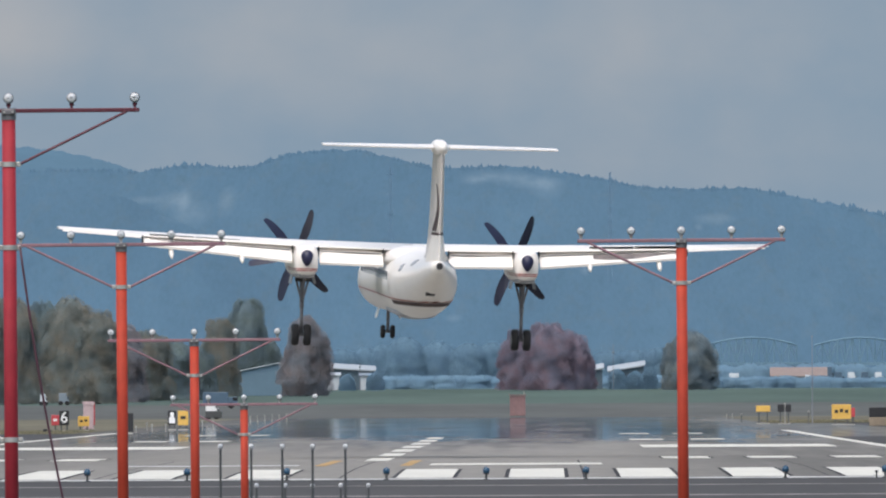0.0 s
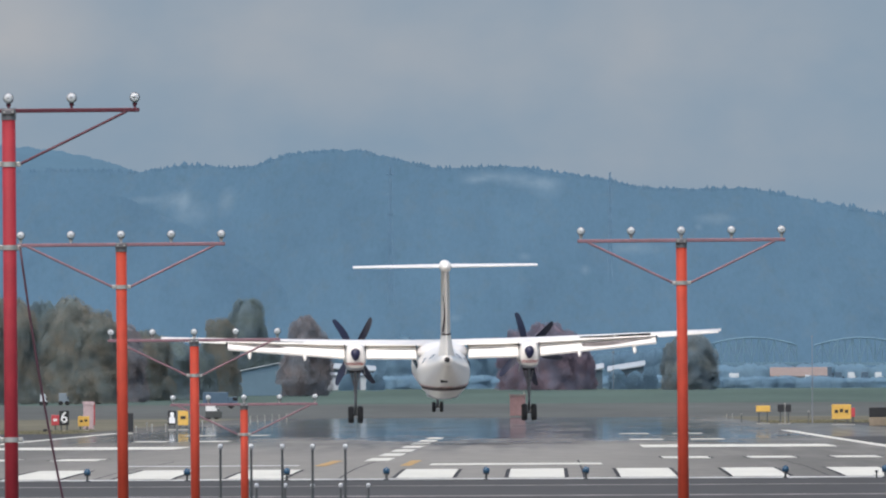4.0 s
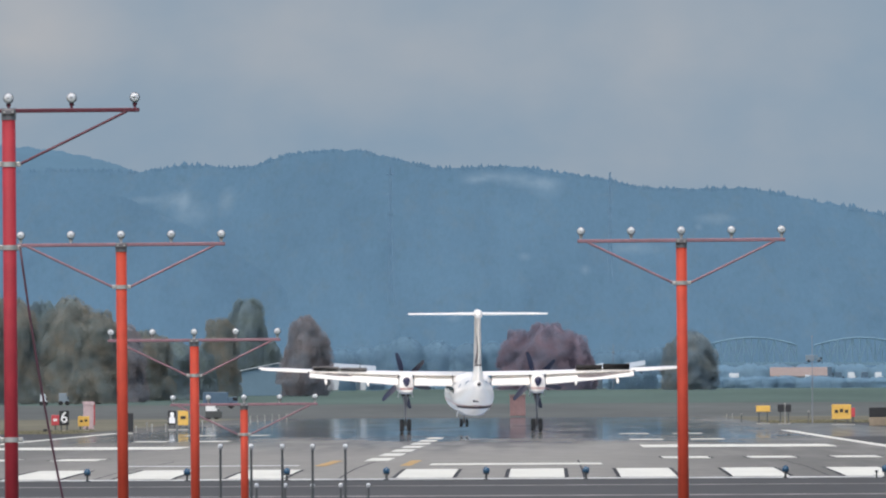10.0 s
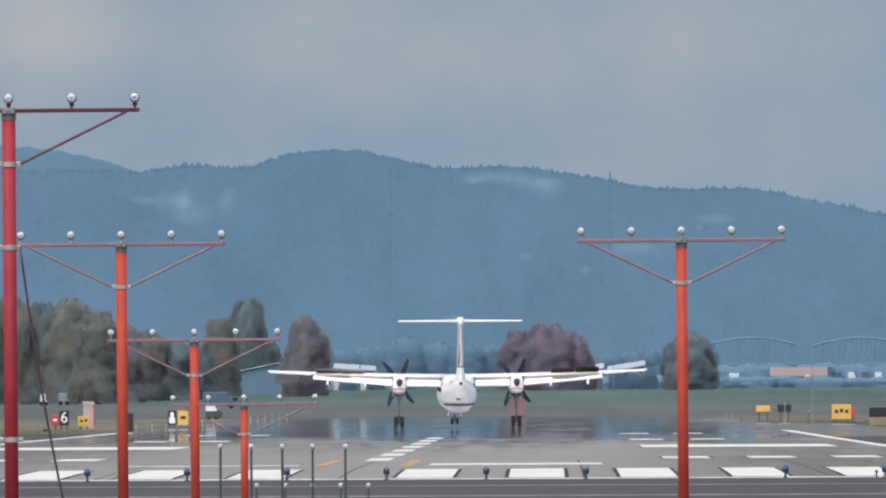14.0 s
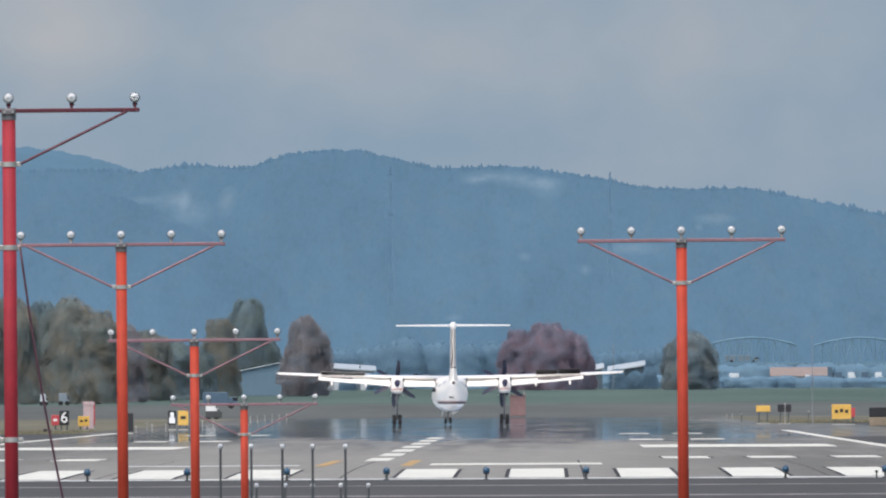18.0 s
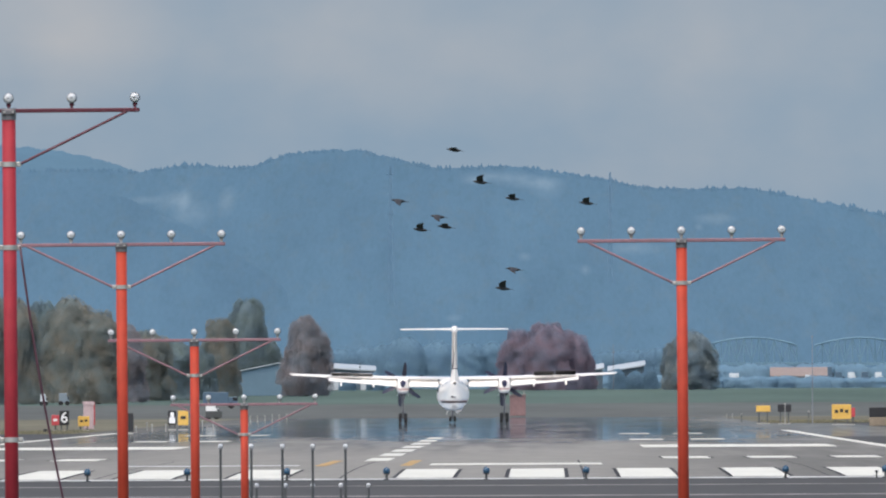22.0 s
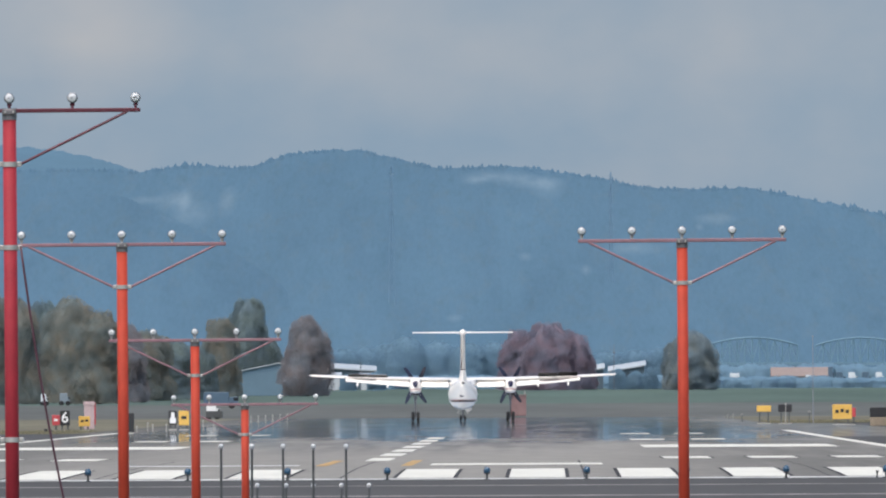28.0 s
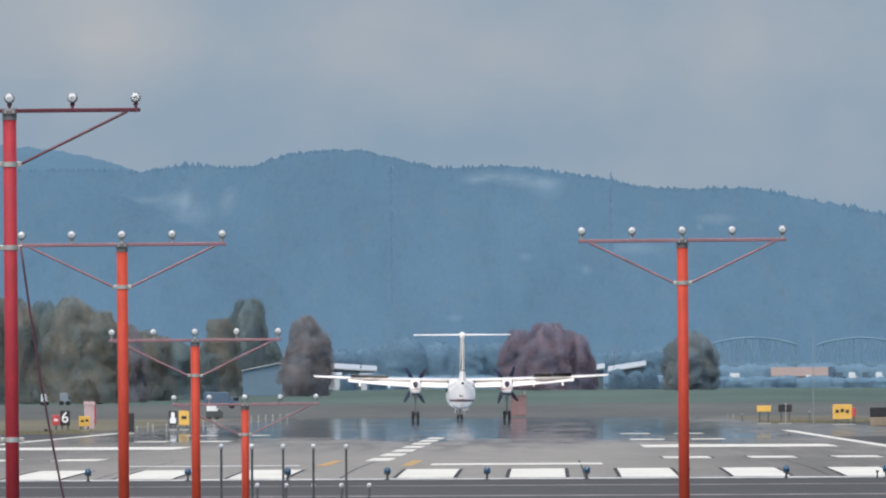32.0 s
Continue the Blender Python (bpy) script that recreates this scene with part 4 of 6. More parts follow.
# ============ approach lights ============
def lamp(parent, x, z, mats):
    """A sealed beam lamp that faces the approach, on a short stem."""
    bm = new_bm()
    tube(bm, (x, 0, z - 0.15), (x, 0, z - 0.075), 0.016, seg=8)
    tube(bm, (x, 0.0, z - 0.085), (x, 0.03, z - 0.05), 0.03, 0.025, seg=8)
    stem = part("lamp_stem", bm, mats[1], parent)
    bm = new_bm()
    loft(bm, [[(x + r * math.cos(a), y, z + r * math.sin(a)) for a in np.linspace(0, 2 * math.pi, 16, endpoint=False)] for y, r in ((-0.032, 0.060), (-0.01, 0.064), (0.03, 0.05), (0.075, 0.022))])
    part("housing", bm, HOUSING, stem, smooth=True)
    bm = new_bm()
    loft(bm, [[(x + r * math.cos(a), y, z + r * math.sin(a)) for a in np.linspace(0, 2 * math.pi, 16, endpoint=False)] for y, r in ((-0.033, 0.055), (-0.046, 0.045), (-0.053, 0.024), (-0.054, 0.006))])
    part("lens", bm, LENS, stem, "white glass lens", smooth=True)
    bm = new_bm()
    box(bm, (x - 0.004, -0.055, z + 0.004), (0.034, 0.012, 0.012), bevel=0.003)
    part("filament_cap", bm, HOUSING, stem)


def light_mast(x, y, z, paint, bar_paint, label, bands=(), lean=0.2):
    """z: height of the lamps. The mast stands on the ground and carries a bar of five lamps."""
    g = gz(y)
    t = z - g
    ob = thing("approach_light_mast", label, "light mast", "approach light masts", pose(x + t * math.tan(radians(lean)), y, g, 0, -lean, 0))
    top = t - 0.15
    bm = new_bm()
    tube(bm, (0, 0, -0.3), (0, 0, top - 0.04), 0.083, 0.081, 20)
    part("pole", bm, paint, ob, smooth=True)
    bm = new_bm()
    tube(bm, (0, 0, top - 0.11), (0, 0, top + 0.03), 0.088, 0.088, 20)
    box(bm, (0, -0.06, top - 0.015), (0.17, 0.09, 0.075), bevel=0.012)
    cap = part("cap", bm, CAP_GREY, ob, "grey steel cap bracket")
    for q in (-1, 1):
        bm = new_bm()
        tube(bm, (q * 0.05, -0.122, top - 0.015), (q * 0.05, -0.1, top - 0.015), 0.014, seg=8)
        part("bolt", bm, GALV, cap)
    bm = new_bm()
    box(bm, (0, -0.01, top), (3.16, 0.05, 0.05 if paint is CRIMSON else 0.054), bevel=0.008)
    part("crossbar", bm, bar_paint, ob)
    for s in (-1, 1):
        bm = new_bm()
        tube(bm, (s * 0.14, -0.02, top - 0.64), (s * 1.42, -0.02, top - 0.022), 0.016 if paint is CRIMSON else 0.018, seg=8)
        part("brace", bm, bar_paint, ob)
    for h in (0.645, *bands):
        bm = new_bm()
        tube(bm, (0, 0, top - h - 0.03), (0, 0, top - h + 0.03), 0.089, seg=20)
        for s in (-1, 1):
            box(bm, (s * 0.115, -0.02, top - h), (0.06, 0.04, 0.06), bevel=0.01)
        part("clamp_band", bm, GALV, ob, "galvanised clamp band")
    for i in range(5):
        lamp(ob, (i - 2) * 2.5 * FT, t, (None, bar_paint if paint is CRIMSON else GALV))
    return ob


near_mast = light_mast(0.0, -1200 * FT, 2.48 + 3.643, CRIMSON, BAR_DARK, "crimson steel mast with a bar of five unlit lamps", (1.65, 3.97))
light_mast(0.02, -1000 * FT, 2.48 + 2.507, ORANGE, BAR_RED, "orange steel mast with a bar of five unlit lamps")
light_mast(8.53, -1000 * FT, 2.48 + 2.529, ORANGE, BAR_RED, "orange steel side mast with a bar of five unlit lamps")
light_mast(0.02, -800 * FT, 2.48 + 1.234, ORANGE, BAR_RED, "shorter orange steel mast with five unlit lamps")
light_mast(-0.02, -600 * FT, 2.48 + 0.038, ORANGE, BAR_RED, "short orange steel mast with five unlit lamps")


def mast_cable():
    a, b = pxw(35, 436, 235.2), pxw(137, 1000, 235.2)
    bm = new_bm()
    pts = [a.lerp(b, i / 14) + Vector((-0.05 * math.sin(math.pi * i / 14), 0, 0)) for i in range(15)]
    pipe(bm, pts + [Vector((b.x + 0.05, b.y, gz(b.y) - 0.05))], 0.014)
    ob = part("cable", bm, CABLE, smooth=True)
    tagged(ob, "dark red slack cable hanging from a crimson mast", "cable")


mast_cable()


def stake_light(x, y, z_top, tall, label, group):
    g = gz(y)
    ob = thing("stake_light", label, "light", group, Matrix.Translation((x, y, g)))
    h = z_top - g
    bm = new_bm()
    tube(bm, (0, 0, -0.1), (0, 0, h - 0.06), 0.034 if tall else 0.03, 0.03 if tall else 0.028, 10)
    part("post", bm, POST_GREY, ob)
    bm = new_bm()
    ball(bm, (0, 0, h - 0.02), 0.062, 12, 8)
    part("lens", bm, LENS, ob, "white globe lens", smooth=True)
    bm = new_bm()
    tube(bm, (0, 0, h - 0.1), (0, 0, h - 0.06), 0.055, 0.05, 10)
    part("collar", bm, HOUSING, ob)


for i, px in enumerate((390, 444.5, 499.5, 553, 611)):
    p = pxw(px, 790, 479.2)
    stake_light(p.x, p.y, p.z + 0.02, True, "tall dark post with a small white globe lamp", "approach stake lights")
for i, px in enumerate((454, 505, 553, 603, 652)):
    p = pxw(px, 859, 540.2)
    stake_light(p.x, p.y, p.z + 0.02, False, "low stake with a small white globe lamp", "low approach stake lights")


def threshold_light(x):
    g = gz(-0.6)
    ob = thing("threshold_light", "small blue glass lamp on a dark stem", "light", "threshold lights", Matrix.Translation((x, -0.6, g)))
    bm = new_bm()
    tube(bm, (0, 0, -0.02), (0, 0, 0.2), 0.04, 0.035, 10)
    tube(bm, (0, 0, -0.02), (0, 0, 0.03), 0.1, 0.09, 12)
    part("stem", bm, POST_GREY, ob)
    bm = new_bm()
    ball(bm, (0, 0, 0.28), (0.11, 0.11, 0.12), 14, 10)
    part("lens", bm, BLUE_LENS, ob, "blue glass globe", smooth=True)
    bm = new_bm()
    tube(bm, (0, 0, 0.17), (0, 0, 0.21), 0.09, 0.1, 12)
    part("collar", bm, POST_GREY, ob)


for i in range(-5, 9):
    threshold_light(1.52 + 3.07 * i)


ob = thing("ground_stake", "short dark stake with a flat head by the threshold", "stake", "", Matrix.Translation((pxw(1551, 845, 600.2).x, -0.97, gz(-0.97))))
bm = new_bm()
tube(bm, (0, 0, -0.02), (0, 0, 0.19), 0.025, seg=8)
part("stem", bm, POST_GREY, ob)
bm = new_bm()
tube(bm, (0, 0, 0.16), (0, 0, 0.23), 0.03, 0.06, 10)
part("head", bm, POST_GREY, ob)


# ============ airfield signs and cabinets ============
def sign(x0, x1, y0, y1, d, face, label, glyph="", bars=0, bar_mat=None, legs=2, depth=0.25):
    a, b = pxw(x0, y1, d), pxw(x1, y0, d)
    w, h = b.x - a.x, b.z - a.z
    g = gz(a.y)
    c = Vector(((a.x + b.x) / 2, a.y, g))
    up = max(0.06, a.z - g)
    ob = thing("airfield_sign", label, "sign", "airfield signs", Matrix.Translation(c))
    bm = new_bm()
    box(bm, (0, depth / 2, up + h / 2), (w, depth, h), bevel=0.025)
    part("panel", bm, face, ob)
    for i in range(legs):
        bm = new_bm()
        x = (i - (legs - 1) / 2) * w * 0.6
        tube(bm, (x, depth / 2, -0.05), (x, depth / 2, up + 0.02), 0.05, seg=8)
        part("leg", bm, POST_GREY, ob)
    bm = new_bm()
    box(bm, (0, depth / 2, 0.03), (w * 0.95, 0.4, 0.1), bevel=0.02)
    part("base", bm, CONCRETE, ob, "pale concrete pad")
    if glyph:
        cu = bpy.data.curves.new("glyph", "FONT")
        cu.body, cu.size, cu.align_x, cu.align_y, cu.extrude = glyph, h * 1.02, "CENTER", "CENTER", 0.01
        cu.offset = h * 0.012
        tmp = new("glyph", cu)
        me = bpy.data.meshes.new_from_object(tmp.evaluated_get(bpy.context.evaluated_depsgraph_get()))
        bpy.data.objects.remove(tmp)
        me.materials.clear()
        me.materials.append(SIGN_WHITE)
        shared("glyph", me, ob, Matrix.Translation((0, -0.02, up + h / 2)) @ pose(0, 0, 0, 90), "white numeral")
    if bars < 0:
        bm = new_bm()
        box(bm, (0, -0.012, up + h * 0.3), (w * 0.7, 0.03, h * 0.4), bevel=0.01)
        box(bm, (0, -0.012, up + h * 0.66), (w * 0.4, 0.03, h * 0.42), bevel=0.01)
        part("lettering_bar", bm, bar_mat, ob)
    for i in range(bars):
        bm = new_bm()
        box(bm, ((i - (bars - 1) / 2) * w * 0.8 / bars, -0.012, up + h * (0.52 + 0.06 * (i % 2))), (w * 0.5 / bars, 0.02, h * 0.22))
        part("lettering_bar", bm, bar_mat or SIGN_BLACK, ob)
    return ob


def airfield_things():
    sign(105, 122, 727, 753, 1400, SIGN_BLACK, "black distance sign with a white numeral six", "6")
    sign(91, 104.5, 735, 753, 1401, SIGN_RED, "small red sign with a pale bar", "", 1, SIGN_WHITE, 1)
    sign(138, 158, 737, 755, 1400, SIGN_YELLOW, "yellow taxiway sign with dark lettering bars", "", 2)
    sign(297, 312, 727, 752, 1420, SIGN_BLACK, "black sign with a broad white shape", "", -1, SIGN_WHITE)
    sign(315, 333, 727, 753, 1420, SIGN_YELLOW, "yellow taxiway sign with dark lettering bars", "", 1)
    sign(224, 236, 733, 768, 1300, SIGN_BLACK, "narrow black cabinet beside the runway", legs=1)
    sign(1338, 1363, 718, 729, 1560, SIGN_YELLOW, "low yellow sign on two legs")
    sign(1376, 1400, 716, 729, 1560, SIGN_BLACK, "dark sign back on two legs")
    sign(1472, 1506, 716, 742, 1500, SIGN_YELLOW, "bright yellow sign with dark lettering bars", "", 3)
    sign(1506, 1513, 722, 738, 1502, SIGN_RED, "narrow red panel beside a yellow sign", legs=1)
    sign(1538, 1572, 721, 739, 1450, SIGN_BLACK, "wide black sign on a tan plinth")
    a = pxw(1555, 739, 1450)
    bm = new_bm()
    box(bm, (a.x, a.y + 0.2, (gz(a.y) + a.z) / 2), (1.4, 0.6, a.z - gz(a.y)), bevel=0.03)
    tagged(part("plinth", bm, TAN), "tan concrete plinth below a black sign", "plinth")
    a = pxw(84, 766, 1330)
    ob = thing("ground_fixture", "small dark light fixture low in dry grass", "fixture", "", Matrix.Translation((a.x, a.y, gz(a.y))))
    for k, (dx, wd, ht) in enumerate(((-0.16, 0.26, 0.30), (0.2, 0.22, 0.22))):
        bm = new_bm()
        box(bm, (dx, 0, ht / 2), (wd, 0.25, ht), bevel=0.03)
        part("lamp_body", bm, SIGN_BLACK, ob)
    # white and red cabinet behind the yellow sign
    a, b = pxw(144, 745, 1480), pxw(169, 711, 1480)
    g = gz(a.y)
    ob = thing("equipment_cabinet", "white equipment cabinet with a red edge panel", "cabinet", "", Matrix.Translation(((a.x + b.x) / 2, a.y, g)))
    w, h = (b.x - a.x) * 0.72, b.z - g
    bm = new_bm()
    box(bm, (0, 0.4, h * 0.5), (w, 0.8, h), bevel=0.04)
    part("body", bm, CABINET_PINK, ob)
    bm = new_bm()
    box(bm, (w * 0.55, 0.4, h * 0.55), (w * 0.14, 0.7, h * 0.8), bevel=0.02)
    part("side_panel", bm, SIGN_RED, ob, "red side panel")
    bm = new_bm()
    box(bm, (0, 0.4, h * 0.93), (w * 1.12, 0.9, h * 0.12), bevel=0.02)
    part("lid", bm, CABINET_PINK, ob)
    # marker stakes
    for x, y0, y1, m, d in ((241, 754, 768, SIGN_WHITE, 1330), (260, 748, 762, SIGN_WHITE, 1380), (269, 751, 768, SIGN_WHITE, 1330), (293, 750, 767, SIGN_WHITE, 1335),
                            (358, 744, 762, SIGN_WHITE, 1390), (377, 744, 760, SIGN_WHITE, 1390), (1286, 733, 743, SIGN_WHITE, 1850), (1296, 732, 743, SIGN_WHITE, 1850),
                            (1312, 732, 750, POST_GREY, 1650), (1389, 714, 742, CONCRETE, 1552), (1431, 727, 748, POST_GREY, 1560),
                            *((443 + 12.8 * i, 736.5 - i * 0.8, 746 - i * 0.8, SIGN_WHITE, 1720) for i in range(6))):
        a = pxw(x, y0, d)
        g = gz(a.y)
        ob = thing("marker_stake", "thin marker stake with a pale cap", "stake", "marker stakes", Matrix.Translation((a.x, a.y, g)))
        h = max(0.3, a.z - g)
        bm = new_bm()
        tube(bm, (0, 0, -0.05), (0, 0, h - 0.12), 0.032, seg=8)
        part("post", bm, CONCRETE if m is SIGN_WHITE else m, ob)
        bm = new_bm()
        ball(bm, (0, 0, h - 0.08), (0.07, 0.07, 0.08), 10, 6)
        part("cap", bm, CONCRETE, ob, smooth=True)
    a, g = pxw(1437, 596, 1600), 0
    ob = thing("lamp_pole", "thin pale pole standing in the grass", "pole", "", Matrix.Translation((a.x, a.y, gz(a.y))))
    h = a.z - gz(a.y)
    bm = new_bm()
    tube(bm, (0, 0, -0.1), (0, 0, h), 0.04, 0.025, 8)
    part("pole", bm, PALE_POLE, ob)
    bm = new_bm()
    ball(bm, (0, 0, h), 0.07, 8, 6)
    part("tip", bm, PALE_POLE, ob)
    # lamp poles before the far trees
    for px, top, d in ((1085, 610, 3510), (637, 641, 3515)):
        a = pxw(px, top, d)
        ob = thing("lamp_pole", "slim pale lamp pole before far trees", "pole", "far lamp poles", Matrix.Translation((a.x, a.y, gz(a.y))))
        h = a.z - gz(a.y)
        bm = new_bm()
        tube(bm, (0, 0, -0.1), (0, 0, h), 0.06, 0.045, 8)
        part("pole", bm, PALE_POLE, ob)
        bm = new_bm()
        box(bm, (0, 0, h * 0.82), (0.34, 0.25, 0.36), bevel=0.05)
        part("lamp_head", bm, VEHICLE_HAZY, ob, "white lamp head")


airfield_things()


# ============ the airliner ============
def ring(y, w, z, h, n=28, square=2.0):
    return [(w * math.copysign(abs(math.cos(a)) ** (2 / square), math.cos(a)), y, z + h * math.copysign(abs(math.sin(a)) ** (2 / square), math.sin(a)))
            for a in np.linspace(0, 2 * math.pi, n, endpoint=False)]


HULL = ((17.0, 0.06, 1.95, 0.06), (16.6, 0.45, 1.98, 0.42), (16.0, 0.76, 2.05, 0.70), (15.0, 1.1, 2.08, 0.98), (14.0, 1.27, 2.2, 1.16), (12.8, 1.345, 2.30, 1.27), (9.0, 1.345, 2.42, 1.30), (4.0, 1.345, 2.5, 1.345),
        (-3.5, 1.345, 2.5, 1.345), (-5.0, 1.338, 2.51, 1.335), (-6.0, 1.322, 2.54, 1.307), (-7.0, 1.29, 2.585, 1.26), (-8.0, 1.24, 2.65, 1.19), (-9.0, 1.165, 2.72, 1.10), (-11.0, 0.95, 2.9, 0.88), (-13.0, 0.64, 3.16, 0.58), (-14.6, 0.36, 3.38, 0.32), (-15.5, 0.17, 3.5, 0.16))


def hull_at(y):
    ys = [h[0] for h in HULL][::-1]
    return [float(np.interp(y, ys, [h[i] for h in HULL][::-1])) for i in (1, 2, 3)]


def foil(x, y_le, chord, z, thick, n=10, droop=0.0):
    """A wing section at span x, from its leading edge backwards."""
    up, lo = [], []
    for i in range(n + 1):
        f = i / n
        t = thick * (1.48 * math.sqrt(f + 1e-6) - 0.63 * f - 1.76 * f * f + 1.42 * f ** 3 - 0.5 * f ** 4) + 0.006
        zc = z + 0.03 * chord * math.sin(math.pi * f) - droop * f
        up.append((x, y_le - chord * f, zc + t * 1.05))
        lo.append((x, y_le - chord * f, zc - t * 0.85))
    return up + lo[::-1]


WING = ((0.0, 1.9, 3.5, 3.77, 0.27), (4.4, 1.85, 3.4, 3.83, 0.26), (10.9, 1.35, 2.35, 4.08, 0.17), (14.2, 1.05, 1.5, 4.27, 0.09))


def wing_at(x):
    xs = [w[0] for w in WING]
    return [float(np.interp(abs(x), xs, [w[i] for w in WING])) for i in (1, 2, 3, 4)]


def flap_panel(bm, xa, xb, drop_a, drop_b, back=0.95):
    """A lowered flap between two span stations: a curved plate behind and below the wing's rear edge."""
    rings = []
    for x, drop in ((xa, drop_a), (xb, drop_b)):
        le, ch, z, th = wing_at(x)
        te = le - ch
        pts = []
        for f in np.linspace(0, 1, 6):
            pts.append((x, te + 0.45 - back * f * 1.1, z + 0.07 - drop * f ** 1.15))
        for f in np.linspace(1, 0, 6):
            pts.append((x, te + 0.45 - back * f * 1.1 + 0.02, z - 0.02 - drop * f ** 1.15 - 0.14 * (1 - f)))
        rings.append(pts)
    return loft(bm, rings)


def wrap_band(bm, section, lo, hi, y_from, y_to, power=2.0, lift=0.012, mid=0.0):
    """A painted band between two levels along a body's flanks, which closes under its tail where the body rises above it."""
    curves = []
    for level in np.linspace(lo, hi, 4):
        y_end = y_from
        for y in np.linspace(y_from, y_to, 120):
            w, z, h = section(y)
            if z - h > level:
                break
            y_end = float(y)
        half = []
        for y in np.linspace(y_from, y_end, 20):
            w, z, h = section(y)
            u = max(-1.0, min(1.0, (level - z) / h))
            half.append((w * (1 - abs(u) ** power) ** (1 / power) + lift * (1 - abs(u)), y, z + h * u - lift * abs(u)))
        curves.append([(mid - p[0], p[1], p[2]) for p in half] + [(mid + p[0], p[1], p[2]) for p in half[::-1]])
    return loft(bm, curves, close=False)


def flap_line(bm, xa, xb, drop_a, drop_b, f0, f1, back=0.95, lift=0.012):
    """A strip on a lowered flap's upper face between two of its depths."""
    rows = []
    for q in np.linspace(0, 1, 8):
        x, drop = xa + (xb - xa) * q, drop_a + (drop_b - drop_a) * q
        le, ch, z, th = wing_at(x)
        wave = 0.35 + 0.65 * math.sin(math.pi * min(1.0, 0.15 + q)) if f1 > 0.2 else 1.0
        rows.append([(x, le - ch + 0.45 - back * f * 1.1 - lift, z + 0.07 - drop * f ** 1.15 + lift) for f in (f0, f0 + (f1 - f0) * wave)])
    return loft(bm, rows, close=False)


plane = thing("airliner", "white twin-propeller high-wing airliner with lowered gear, dark stripes", "airplane")
PROPS, SPOILERS = [], []
GEARS = []


def build_plane():
    bm = new_bm()
    rows = []
    for y in (17.0, 16.6, 16, 15, 14, 12.8, 11, 9, 6.5, 4, 1, -2, -3.5, -5, -6, -7, -8, -9, -10, -11, -12, -13, -13.8, -14.6, -15.5):
        w, z, h = hull_at(y)
        rows.append(ring(y, w, z, h))
    loft(bm, rows)
    part("fuselage", bm, PAINT_WHITE, plane, smooth=True)
    # belly and wing fairings
    bm = new_bm()
    loft(bm, [ring(y, w, 3.45, h) for y, w, h in ((4.4, 0.2, 0.1), (3.4, 0.9, 0.38), (1.5, 1.3, 0.52), (-1.5, 1.32, 0.53), (-3.2, 1.0, 0.44), (-4.6, 0.3, 0.15))])
    part("wing_fairing", bm, PAINT_WHITE, plane, smooth=True)
    bm = new_bm()
    loft(bm, [ring(y, w, 1.35, h) for y, w, h in ((5.0, 0.3, 0.1), (3.5, 0.8, 0.24), (-3.0, 0.85, 0.27), (-5.0, 0.3, 0.1))])
    part("belly_fairing", bm, PAINT_GREY, plane, smooth=True)
    # stripes along the lower body, closing under the tail
    for lo, hi, start, mat, name in ((1.765, 1.925, -5.6, STRIPE, "dark_stripe"), (1.965, 2.005, 13.0, STRIPE_RED, "red_stripe")):
        part(name, wrap_band(new_bm(), hull_at, lo, hi, start, -14.5, lift=0.012 if mat is STRIPE else 0.03), mat, plane)
    # cabin windows, doors and rear vents
    me = mesh_of("cabin_window", box(new_bm(), (0, 0, 0), (0.03, 0.26, 0.36), bevel=0.01), GLASS_DARK)
    for s in (-1, 1):
        for i in range(19):
            y = 11.2 - i * 0.86
            shared("cabin_window", me, plane, Matrix.Translation((s * 1.315, y, 2.82)))
        for y in (12.4, -5.2):
            bm = new_bm()
            strip = []
            for q in np.linspace(-0.55, 0.62, 9):
                row = []
                for yy in (y - 0.38, y + 0.38):
                    w, z, h = hull_at(yy)
                    row.append((s * (w * math.cos(q) + 0.012), yy, z + h * math.sin(q)))
                strip.append(row)
            loft(bm, strip, close=False)
            part("door", bm, PAINT_WHITE, plane)
        for y, q in ((-8.7, 30), (-11.0, 45)):
            w, z, h = hull_at(y)
            bm = new_bm()
            box(bm, (s * w * math.cos(radians(q)), y, z + h * math.sin(radians(q))), (0.05, 0.5, 0.30), Euler((radians(-8), radians(s * -q), radians(s * -8))).to_matrix(), 0.02)
            part("rear_vent", bm, PAINT_GREY, plane, "grey vent panel")
        bm = new_bm()
        box(bm, (s * 0.62, 15.35, 2.75), (0.5, 0.35, 0.45), Euler((radians(-35), 0, radians(s * -30))).to_matrix(), 0.03)
        part("cockpit_window", bm, GLASS_DARK, plane)
    bm = new_bm()
    tube(bm, (0, -15.4, 3.5), (0, -15.75, 3.52), 0.15, 0.11, 16)
    part("tail_exhaust", bm, PANEL_DARK, plane)
    bm = new_bm()
    box(bm, (-0.1, -12.05, 2.35), (0.36, 0.3, 0.09), Euler((radians(-30), 0, 0)).to_matrix(), 0.02)
    part("rear_vent", bm, PANEL_DARK, plane)
    # fin, rudder, bullet, tailplane
    bm = new_bm()
    rings = []
    for z, le, te, t in ((3.3, -7.6, -14.6, 0.46), (3.55, -8.5, -14.63, 0.36), (3.9, -9.6, -14.7, 0.27), (4.6, -10.6, -14.75, 0.25), (6.2, -11.4, -14.85, 0.23), (8.05, -12.2, -15.0, 0.21)):
        c = le - te
        rings.append([(t * sx, le - c * f, z) for f, sx in ((0, 0), (0.12, 0.75), (0.35, 1), (0.7, 0.8), (0.76, 0.7), (0.76, -0.7), (0.7, -0.8), (0.35, -1), (0.12, -0.75))])
    loft(bm, rings)
    part("fin", bm, PAINT_FIN, plane, "tail fin painted in a shaded cream")
